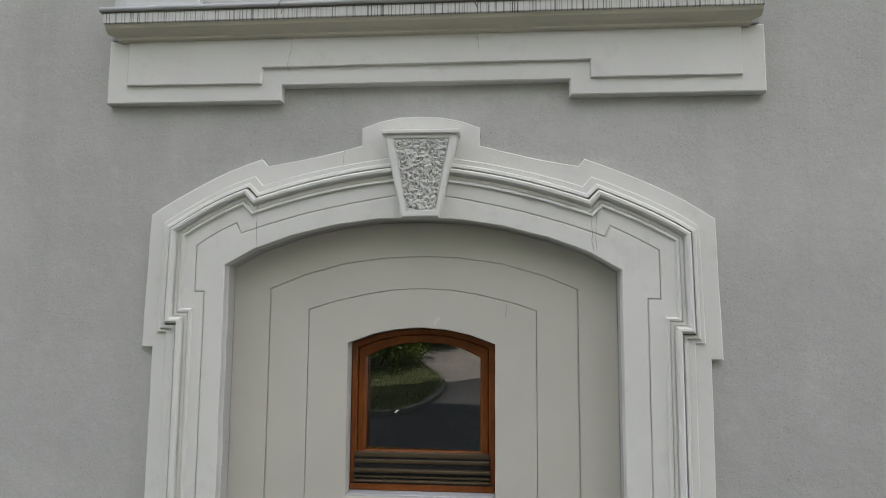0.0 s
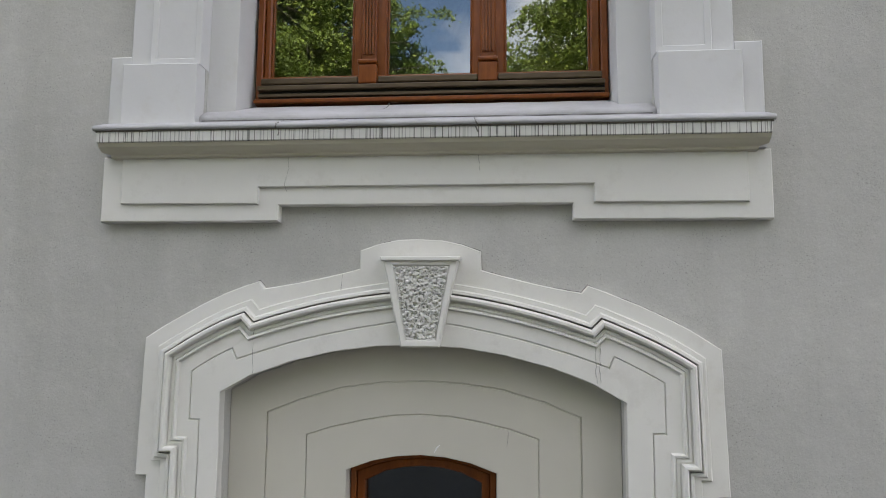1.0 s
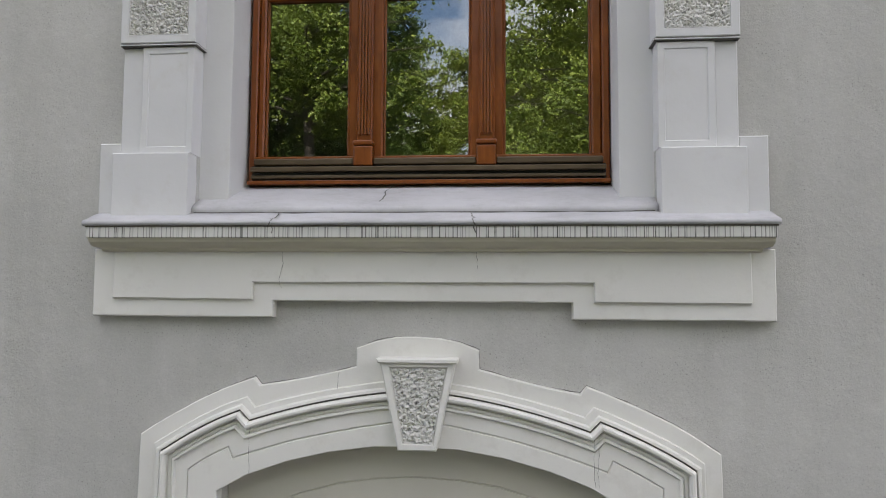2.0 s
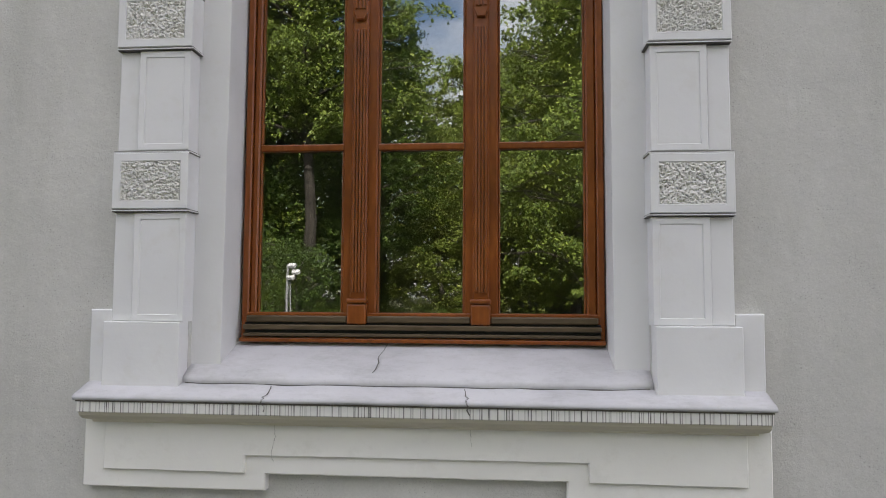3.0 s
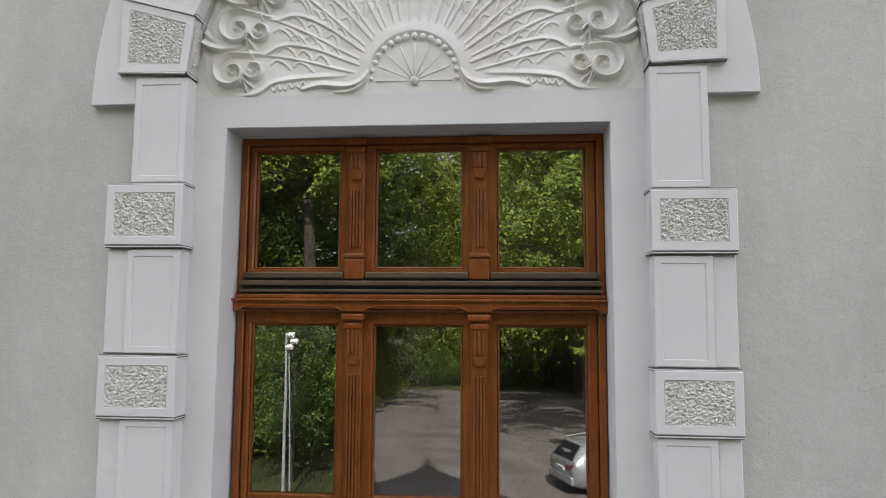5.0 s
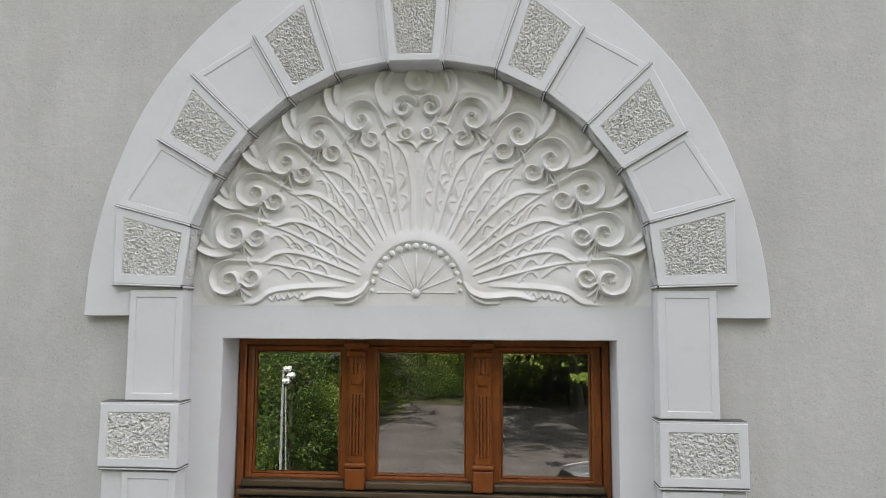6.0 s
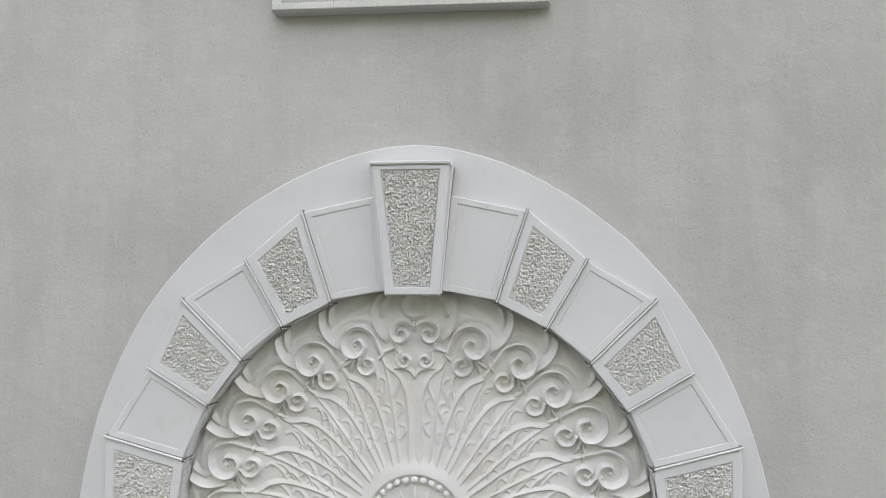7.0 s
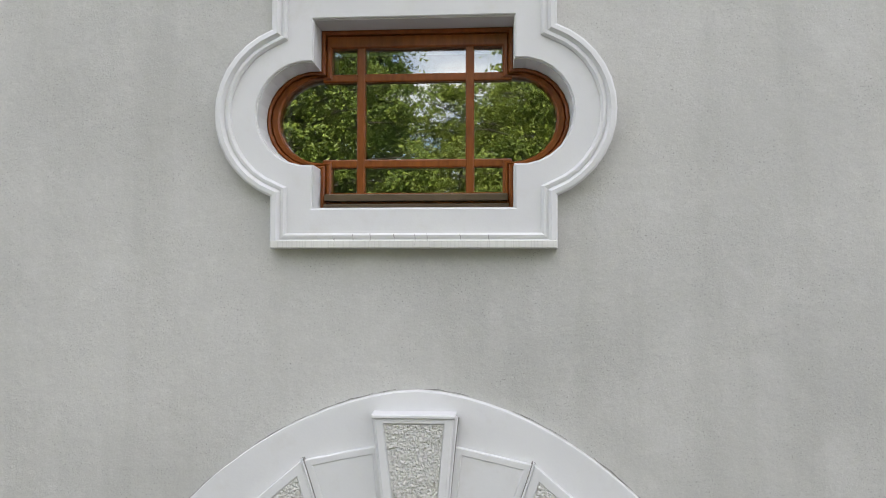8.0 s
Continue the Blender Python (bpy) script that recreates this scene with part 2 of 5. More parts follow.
def shifted(loop, d):
    """A closed outline, counter-clockwise, moved inwards by d."""
    out, n = [], len(loop)
    for i in range(n):
        a, b, c = Vector(loop[i - 1]), Vector(loop[i]), Vector(loop[(i + 1) % n])
        u, v = (b - a).normalized(), (c - b).normalized()
        nu, nv = Vector((-u.y, u.x)), Vector((-v.y, v.x))
        s = nu + nv
        out.append(tuple(b + s * (d / max(0.35, (1 + nu.dot(nv))))))
    return out


def turned(loop, ccw=True):
    area = sum(loop[i - 1][0] * loop[i][1] - loop[i][0] * loop[i - 1][1] for i in range(len(loop)))
    return list(loop) if (area > 0) == ccw else list(loop)[::-1]


HANDMADE = 0.0     # unevenness of trowelled edges, in metres


def uneven(loop):
    """The same outline with short, slightly wavering edges."""
    if not HANDMADE:
        return list(loop)
    out = []
    for i in range(len(loop)):
        a, b = Vector(loop[i]), Vector(loop[(i + 1) % len(loop)])
        n = max(1, int((b - a).length / 0.045))
        for k in range(n):
            p = a.lerp(b, k / n)
            q = Vector((p.x * 9, 0.0, p.y * 9))
            out.append((p.x + noise.noise(q) * HANDMADE, p.y + noise.noise(q + Vector((31, 0, 7))) * HANDMADE))
    return out


def plate(outer, y0, y1, holes=(), edge=0.003, bm=None):
    """An upright slab from its front y0 to its back y1 with the outline (x, z), holes and softened front edges."""
    from mathutils.geometry import tessellate_polygon
    bm = bm or bmesh.new()
    loops = [uneven(turned(outer))] + [uneven(turned(h, False)) for h in holes]
    fronts, backs = [], []
    for loop in loops:
        inner = shifted(loop, edge) if edge else loop
        f = [bm.verts.new((x, y0, z)) for x, z in inner]
        m = [bm.verts.new((x, y0 + edge, z)) for x, z in loop] if edge else f
        b = [bm.verts.new((x, y1, z)) for x, z in loop]
        n = len(loop)
        for i in range(n):
            j = (i + 1) % n
            if edge:
                bm.faces.new((f[i], f[j], m[j], m[i]))
            bm.faces.new((m[i], m[j], b[j], b[i]))
        fronts += f
        backs += b
    for vs in (fronts, backs):
        k, tri = 0, []
        for loop in loops:
            tri.append([Vector((vs[k + i].co.x, vs[k + i].co.z, 0)) for i in range(len(loop))])
            k += len(loop)
        for t in tessellate_polygon(tri):
            try:
                bm.faces.new([vs[q] for q in t])
            except ValueError:
                pass
    return bm


def rect(x0, x1, z0, z1):
    return [(x0, z0), (x1, z0), (x1, z1), (x0, z1)]


def box(x0, x1, y0, y1, z0, z1, bevel=0.0, bm=None):
    bm = bm or bmesh.new()
    vs = bmesh.ops.create_cube(bm, size=1, matrix=Matrix.LocRotScale(((x0 + x1) / 2, (y0 + y1) / 2, (z0 + z1) / 2), None, (x1 - x0, y1 - y0, z1 - z0)))["verts"]
    if bevel:
        bmesh.ops.bevel(bm, geom=list({ed for v in vs for ed in v.link_edges}), offset=bevel, segments=2, affect="EDGES", profile=0.5)
    return bm


def sweep(path, profile, scale=None, closed=False, bm=None, caps=True):
    """A moulding along a path of (x, z); profile: (side, y), side to the left of the way. scale: a factor for each point."""
    bm = bm or bmesh.new()
    n = len(path)
    rows = []
    for i in range(n):
        p = Vector(path[i])
        a = Vector(path[i - 1]) if i or closed else None
        c = Vector(path[(i + 1) % n]) if i < n - 1 or closed else None
        u = (p - a).normalized() if a is not None else (c - p).normalized()
        v = (c - p).normalized() if c is not None else u
        nu, nv = Vector((-u.y, u.x)), Vector((-v.y, v.x))
        side = (nu + nv) / max(0.3, 1 + nu.dot(nv))
        k = scale[i] if scale else 1.0
        y0 = profile[0][1]
        rows.append([bm.verts.new((p.x + side.x * s * k, y0 + (y - y0) * k, p.y + side.y * s * k)) for s, y in profile])
    for i in range(n if closed else n - 1):
        r, q = rows[i], rows[(i + 1) % n]
        for j in range(len(profile) - 1):
            bm.faces.new((r[j], r[j + 1], q[j + 1], q[j]))
    if caps and not closed:
        bm.faces.new(rows[0])
        bm.faces.new(rows[-1][::-1])
    return bm


def bead(width, height, y, steps=6):
    """A half-round profile on the plane y."""
    return [(math.cos(math.pi * i / steps) * width / 2, y - math.sin(math.pi * i / steps) * height) for i in range(steps + 1)]


def arc(cx, cz, r, a0, a1, n, rz=None):
    return [(cx + r * math.cos(radians(a0 + (a1 - a0) * i / n)), cz + (rz or r) * math.sin(radians(a0 + (a1 - a0) * i / n))) for i in range(n + 1)]


def bow(p, q, rise, n=10):
    """Points from p to q along a shallow curve that rises to the left of the way."""
    p, q = Vector(p), Vector(q)
    d = q - p
    side = Vector((-d.y, d.x)).normalized()
    return [tuple(p + d * t + side * rise * 4 * t * (1 - t)) for t in (i / n for i in range(n + 1))]


def both(half):
    """A whole outline from its right half, given from the right towards the middle."""
    return list(half) + [(-x, z) for x, z in half[::-1] if abs(x) > 1e-6]


def rough_face(c00, c10, c11, c01, out, step=0.0055, depth=0.009, seed=0.0, grain=1.0):
    """A pecked field between four corners: a plain face, out of which small crooked pits are struck."""
    c00, c10, c11, c01, out = (Vector(v) for v in (c00, c10, c11, c01, out))
    nu = max(3, int(max((c10 - c00).length, (c11 - c01).length) / step))
    nv = max(3, int(max((c01 - c00).length, (c11 - c10).length) / step))
    verts, faces = [], []
    for j in range(nv + 1):
        for i in range(nu + 1):
            u, v = i / nu, j / nv
            p = (c00 * (1 - u) + c10 * u) * (1 - v) + (c01 * (1 - u) + c11 * u) * v
            q = p + Vector((noise.noise(p * 70), 0, noise.noise(p * 70 + Vector((9, 0, 0))))) * 0.007
            d = noise.voronoi(Vector((q.x * 142, q.y * 142, q.z * 176)) * grain + Vector((seed, seed * 1.7, 0)))[0]
            pit = 1.0 - min(1.0, max(0.0, d[0] - 0.15) * 3.2)
            lump = 0.50 * noise.noise(p * 105 * grain + Vector((0, 0, seed))) + 0.12 * noise.noise(p * 190)
            rim = min(1.0, min(i, nu - i) / 2.0, min(j, nv - j) / 2.0)
            verts.append(p + out * depth * (lump - pit * 1.05) * rim)
    for j in range(nv):
        for i in range(nu):
            k = j * (nu + 1) + i
            faces.append((k, k + 1, k + nu + 2, k + nu + 1))
    return [tuple(v) for v in verts], faces


def crack(name, points, width, y, parent, seed):
    """A hairline crack: a thin jagged strip of dirt, proud by a millimetre."""
    rnd = random.Random(seed)
    path = []
    for (x0, z0), (x1, z1) in zip(points, points[1:]):
        for i in range(6):
            t = i / 6
            path.append((x0 + (x1 - x0) * t + rnd.uniform(-1, 1) * 0.0022, z0 + (z1 - z0) * t))
    path.append(points[-1])
    return part(name, sweep(path, [(width * 0.32, y), (0, y - 0.0010), (-width * 0.32, y)], [rnd.uniform(0.35, 1.3) for _ in path]), CRACK, parent)


def seam(path, parent, seed, y=-0.0012, width=0.0035):
    """The dirty, broken joint line where trim meets the roughcast."""
    rnd = random.Random(seed)
    pts = []
    for p, q in zip(path, path[1:]):
        p, q = Vector(p), Vector(q)
        n = max(1, int((q - p).length / 0.02))
        pts += [tuple(p.lerp(q, k / n) + Vector((rnd.uniform(-1, 1), rnd.uniform(-1, 1))) * 0.0018) for k in range(n)]
    k = 0
    while k < len(pts) - 4:
        m = min(len(pts) - k, rnd.randint(4, 16))
        if m >= 3:
            part("seam", sweep(pts[k:k + m], [(width / 2, y + 0.001), (0, y - 0.0015), (-width / 2, y + 0.001)], [0.25 + 0.9 * rnd.random() * math.sin(math.pi * (i + 0.5) / m) for i in range(m)], caps=False), CRACK, parent)
        k += m + rnd.randint(0, 9)


# ---- the building's shell ----
BACK = 0.066            # plane of the niche's back
TYMP = 0.028            # plane of the tympanum and of the great window's jambs
ARCH_R, ARCH_Z = 0.945, 6.50


def skewed(outline):
    """The portal sags a little to the right and is set slightly off the middle."""
    return [(x + 0.016 * min(1.0, max(0.0, (abs(x) - 0.8) / 0.2)), z - 0.012 * x) for x, z in outline]


PORTAL = skewed(both([(0.80, 0.35), (0.80, 2.58), (0.68, 2.648), (0.52, 2.706), (0.345, 2.750), (0.17, 2.775), (0.0, 2.782)]))
RECESS = [(ARCH_R, 3.70)] + arc(0, ARCH_Z, ARCH_R, 0, 180, 40) + [(-ARCH_R, 3.70)]
OX, OZ = -0.022, 9.127  # middle of the oculus


def oculus(half_w, half_h, arm_x, r, grow=0.0, n=14):
    """Outline of the oculus: an upright oblong with a round lobe on either side."""
    hw, hh, rr = half_w + grow, half_h + grow, r + grow
    a = math.degrees(math.acos(max(-1.0, min(1.0, (hw - arm_x) / rr))))
    right = arc(OX + arm_x, OZ, rr, -a, a, n)
    left = arc(OX - arm_x, OZ, rr, 180 - a, 180 + a, n)
    return [(OX + hw, OZ - hh)] + right + [(OX + hw, OZ + hh), (OX - hw, OZ + hh)] + left + [(OX - hw, OZ - hh)]


GABLE = [(0.0, 18.9), (0.05, 17.9), (0.16, 17.3), (0.5, 16.6), (1.2, 15.7), (2.4, 14.3), (3.5, 13.3), (4.2, 12.0), (5.2, 10.9), (9.0, 10.7)]
front = [(-9.0, -0.3), (9.0, -0.3)] + GABLE[::-1] + [(-x, z) for x, z in GABLE[1:]]
OCULUS_HOLE = oculus(0.407, 0.385, 0.427, 0.213)
wall = part("wall_front", plate(front, 0.0, 0.45, [PORTAL, RECESS, OCULUS_HOLE], 0.0), STUCCO)
tagged(wall, "grey roughcast front wall of the old building", "wall", kind="structure")
for nm, x0, x1, y0, y1, z1 in (("wall_west", -9.0, -8.6, 0.452, 12.0, 10.7), ("wall_east", 8.6, 9.0, 0.452, 12.0, 10.7), ("wall_back", -9.0, 9.0, 12.002, 12.4, 10.7)):
    tagged(part(nm, box(x0, x1, y0, y1, -0.3, z1), STUCCO), "grey roughcast outer wall of the building", "wall", kind="structure")
roof_bm = bmesh.new()
v = [roof_bm.verts.new(p) for p in ((-9.3, 0.46, 10.72), (0, 0.46, 14.2), (9.3, 0.46, 10.72), (-9.3, 12.7, 10.72), (0, 12.7, 14.2), (9.3, 12.7, 10.72))]
for f in ((0, 1, 4, 3), (1, 2, 5, 4), (0, 3, 5, 2), (0, 2, 1), (3, 4, 5)):
    roof_bm.faces.new([v[i] for i in f])
tagged(part("roof", roof_bm, TILE), "red tiled pitched roof", "roof", kind="structure")
for nm, z in (("floor", 0.0), ("floor_upper", 3.2), ("floor_attic", 7.6)):
    tagged(part(nm, box(-8.59, 8.59, 0.455, 11.99, z - 0.25, z), ROOM), "dim plain floor inside the building", "floor", kind="structure")
tagged(part("wall_inner", box(-8.59, 8.59, 5.0, 5.2, 0.001, 10.7), ROOM), "plain inner wall in the dark rooms", "wall", kind="structure")


# ---- portal with a walled-up niche ----
HANDMADE = 0.0016


def portal():
    top = thing("door_surround", "white moulded plaster surround of a walled-up doorway", "door surround", "structure", at=(0, 0, 0))
    hole = PORTAL
    outer = both([(1.12, 0.35), (1.12, 2.24), (1.165, 2.24), (1.152, 2.79)] + bow((1.152, 2.79), (0.665, 3.03), -0.018, 8)[1:] + [(0.640, 3.000)]
                 + bow((0.640, 3.000), (0.246, 3.085), 0.006, 6)[1:] + [(0.246, 3.160), (0.17, 3.188), (0.09, 3.204), (0.0, 3.208)])
    top_edge = skewed(outer)[3:-3]
    seam([(x * 1.002, z + 0.003) for x, z in top_edge], top, 3)
    part("outer_band", plate(skewed(outer), -0.030, 0.004, [hole], 0.004), IVORY, top)
    ridge = both([(1.0, 0.35), (1.0, 2.345), (1.048, 2.345), (1.042, 2.725)] + bow((1.042, 2.725), (0.715, 2.890), -0.010, 8)[1:] + [(0.676, 2.850)]
                 + bow((0.676, 2.850), (0.0, 2.990), -0.022, 14)[1:])
    prof = [(-0.030, -0.028), (-0.030, -0.048), (-0.024, -0.055), (-0.014, -0.056), (-0.0125, -0.0425), (-0.0065, -0.0425), (-0.0055, -0.066), (0.003, -0.078), (0.012, -0.077), (0.018, -0.068),
            (0.0195, -0.049), (0.024, -0.047), (0.026, -0.054), (0.036, -0.053), (0.038, -0.048), (0.042, -0.060), (0.050, -0.062), (0.056, -0.052), (0.056, -0.028)]
    part("moulding", sweep(skewed(ridge), prof), IVORY, top)
    # dark strip along the groove's bottom: the moulding's shadow line as colour
    part("joint_mark", sweep(skewed(ridge), [(-0.0126, -0.0440), (-0.0095, -0.0452), (-0.0064, -0.0440)]), CRACK, top)
    step = both([(1.06, 0.35), (1.06, 2.30), (1.098, 2.30), (1.088, 2.757)] + bow((1.088, 2.757), (0.690, 2.955), -0.014, 8)[1:] + [(0.655, 2.915)]
                + bow((0.655, 2.915), (0.0, 3.045), -0.018, 10)[1:])
    part("back_step", plate(skewed(step), -0.041, -0.026, [hole], 0.004), IVORY, top)
    groove = both([(0.892, 0.35), (0.892, 2.468), (0.935, 2.468), (0.935, 2.660)] + bow((0.935, 2.660), (0.757, 2.757), -0.004, 5)[1:] + [(0.737, 2.713)]
                  + bow((0.737, 2.713), (0.0, 2.885), -0.022, 14)[1:])
    mid = both([(0.955, 0.35), (0.955, 2.33), (1.0, 2.37), (1.0, 2.705)] + bow((1.0, 2.705), (0.722, 2.845), -0.008, 6)[1:] + [(0.690, 2.808)]
               + bow((0.690, 2.808), (0.0, 2.945), -0.02, 12)[1:])
    part("middle_band", plate(skewed(mid), -0.050, -0.026, [skewed(groove)], 0.003), IVORY, top)
    part("inner_band", plate(shifted(turned(skewed(groove)), 0.0035), -0.052, -0.026, [hole], 0.003), IVORY, top)
    key = [(-0.064, 2.776), (0.084, 2.776), (0.158, 3.118), (-0.140, 3.118)]
    field = [(-0.043, 2.806), (0.068, 2.806), (0.120, 3.092), (-0.098, 3.092)]
    k = part("keystone", plate(key, -0.105, -0.03, [field], 0.006), IVORY, top)
    part("cap", plate([(-0.146, 3.112), (0.164, 3.112), (0.168, 3.130), (-0.150, 3.130)], -0.118, -0.03, (), 0.004), IVORY, k)
    yk = -0.103
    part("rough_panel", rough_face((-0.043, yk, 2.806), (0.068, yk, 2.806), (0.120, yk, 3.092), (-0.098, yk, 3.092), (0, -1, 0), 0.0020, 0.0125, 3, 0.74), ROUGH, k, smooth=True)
    # fine vertical cracks where the arch breaks
    crack("crack", [(-0.668, 2.665), (-0.672, 2.76), (-0.668, 2.872)], 0.0022, -0.0535, top, 1)
    crack("crack", [(0.690, 2.645), (0.686, 2.74), (0.690, 2.862)], 0.0022, -0.0535, top, 2)
    crack("crack", [(0.706, 2.645), (0.702, 2.70), (0.706, 2.80)], 0.0018, -0.0535, top, 3)
    crack("crack", [(-0.318, 3.0), (-0.312, 3.075)], 0.0022, -0.0415, top, 4)
    return top


portal()


def niche():
    top = thing("niche_panel", "cream plaster infill of the niche with incised lines", "wall panel", "structure")
    win = both([(0.305, 1.66), (0.305, 2.275), (0.20, 2.313), (0.10, 2.333), (0.0, 2.340)])
    g1 = both([(0.643, 0.352), (0.643, 2.500), (0.50, 2.558), (0.33, 2.606), (0.16, 2.630), (0.0, 2.638)])
    g2 = both([(0.474, 0.9), (0.474, 2.413), (0.36, 2.449), (0.237, 2.477), (0.12, 2.496), (0.0, 2.502)])
    whole = skewed(both([(0.799, 0.352), (0.799, 2.579), (0.68, 2.647), (0.52, 2.705), (0.345, 2.749), (0.17, 2.774), (0.0, 2.781)]))
    part("infill", plate(whole, BACK + 0.006, 0.44, [win], 0.0), CREAM, top)
    part("outer_panel", plate(whole, BACK, BACK + 0.006, [g1], 0.002), CREAM, top)
    part("middle_panel", plate(shifted(turned(g1), 0.004), BACK - 0.002, BACK + 0.006, [g2], 0.002), CREAM, top)
    part("inner_panel", plate(shifted(turned(g2), 0.0025), BACK - 0.003, BACK + 0.006, [win], 0.002), CREAM, top)
    part("sill", plate(rect(-0.30, 0.30, 1.655, 1.668), BACK + 0.0, 0.18, (), 0.003), SILL, top, "grimy grey plaster window ledge")
    crack("crack", [(0.345, 2.38), (0.352, 2.44)], 0.0016, BACK - 0.0035, top, 5)
    part("paint_splash", sweep([(0.054, 2.350), (0.063, 2.369), (0.077, 2.381)], bead(0.006, 0.0015, BACK - 0.003, 4), [0.5, 1.0, 0.6]), WHITE, top, "small white paint splash")


niche()


HANDMADE = 0.0


def small_window():
    top = thing("window_1", "small arched wooden window in the walled-up niche", "window", "structure", at=(0, 0.025, 0))
    out = both([(0.303, 1.669), (0.303, 2.272), (0.20, 2.310), (0.10, 2.330), (0.0, 2.337)])
    mid = both([(0.279, 1.80), (0.279, 2.254), (0.19, 2.288), (0.10, 2.307), (0.0, 2.313)])
    inn = both([(0.243, 1.828), (0.243, 2.215), (0.16, 2.255), (0.08, 2.273), (0.0, 2.278)])
    part("window_frame", plate(out, 0.118, 0.20, [mid], 0.004), WOOD, top)
    part("sash", plate(mid, 0.130, 0.19, [inn], 0.006), WOOD, top)
    # the sash leans a little out of true
    bm = plate(inn, 0.156, 0.160, (), 0.0)
    bmesh.ops.rotate(bm, cent=(0, 0.158, 2.0), matrix=Matrix.Rotation(radians(-3.2), 3, "Z"), verts=bm.verts)
    bmesh.ops.rotate(bm, cent=(0, 0.158, 2.0), matrix=Matrix.Rotation(radians(0.62), 3, "X"), verts=bm.verts)
    g = part("pane", bm, GLASS, top)
    g.visible_shadow = False
    part("paint_splash", sweep([(-0.121, 1.980), (-0.112, 1.986), (-0.102, 1.990)], bead(0.008, 0.002, 0.1497, 4), [0.6, 1.0, 0.6]), WHITE, top, "small white paint splash")
    for z0, z1, y in ((1.800, 1.822, 0.112), (1.776, 1.793, 0.110), (1.742, 1.757, 0.092), (1.718, 1.728, 0.104), (1.702, 1.713, 0.096)):
        part("drip_rail", box(-0.283, 0.283, y, 0.16, z0, z1, 0.004), RAIL, top)
    # black box that stands in for the shade between the drip rails
    part("rail_gap_shade", box(-0.285, 0.285, 0.116, 0.18, 1.692, 1.808, 0.003), BLACK, top)
    part("bottom_rail", box(-0.300, 0.300, 0.104, 0.19, 1.670, 1.696, 0.003), WOOD, top)


small_window()


# ---- apron and sill of the great window ----
HANDMADE = 0.0016


def apron():
    top = thing("window_apron", "white plaster apron panel with stepped lower edge", "wall panel", "structure")
    out = [(1.362, 3.56), (-1.355, 3.56), (-1.355, 3.282), (-0.588, 3.282), (-0.588, 3.348), (0.610, 3.348), (0.610, 3.282), (1.380, 3.282)]
    out[0] = (1.380, 3.56)
    part("ground_panel", plate(out, -0.045, 0.004, (), 0.005), IVORY, top)
    inn = [(1.285, 3.55), (-1.262, 3.55), (-1.262, 3.356), (-0.671, 3.352), (-0.671, 3.422), (0.692, 3.424), (0.692, 3.350), (1.285, 3.348)]
    part("raised_panel", plate(inn, -0.060, -0.04, (), 0.004), IVORY, top)
    crack("crack", [(-0.55, 3.55), (-0.545, 3.50), (-0.555, 3.46), (-0.560, 3.428), (-0.55, 3.40)], 0.0018, -0.0605, top, 8)
    crack("crack", [(0.235, 3.55), (0.24, 3.48)], 0.002, -0.0605, top, 9)


apron()


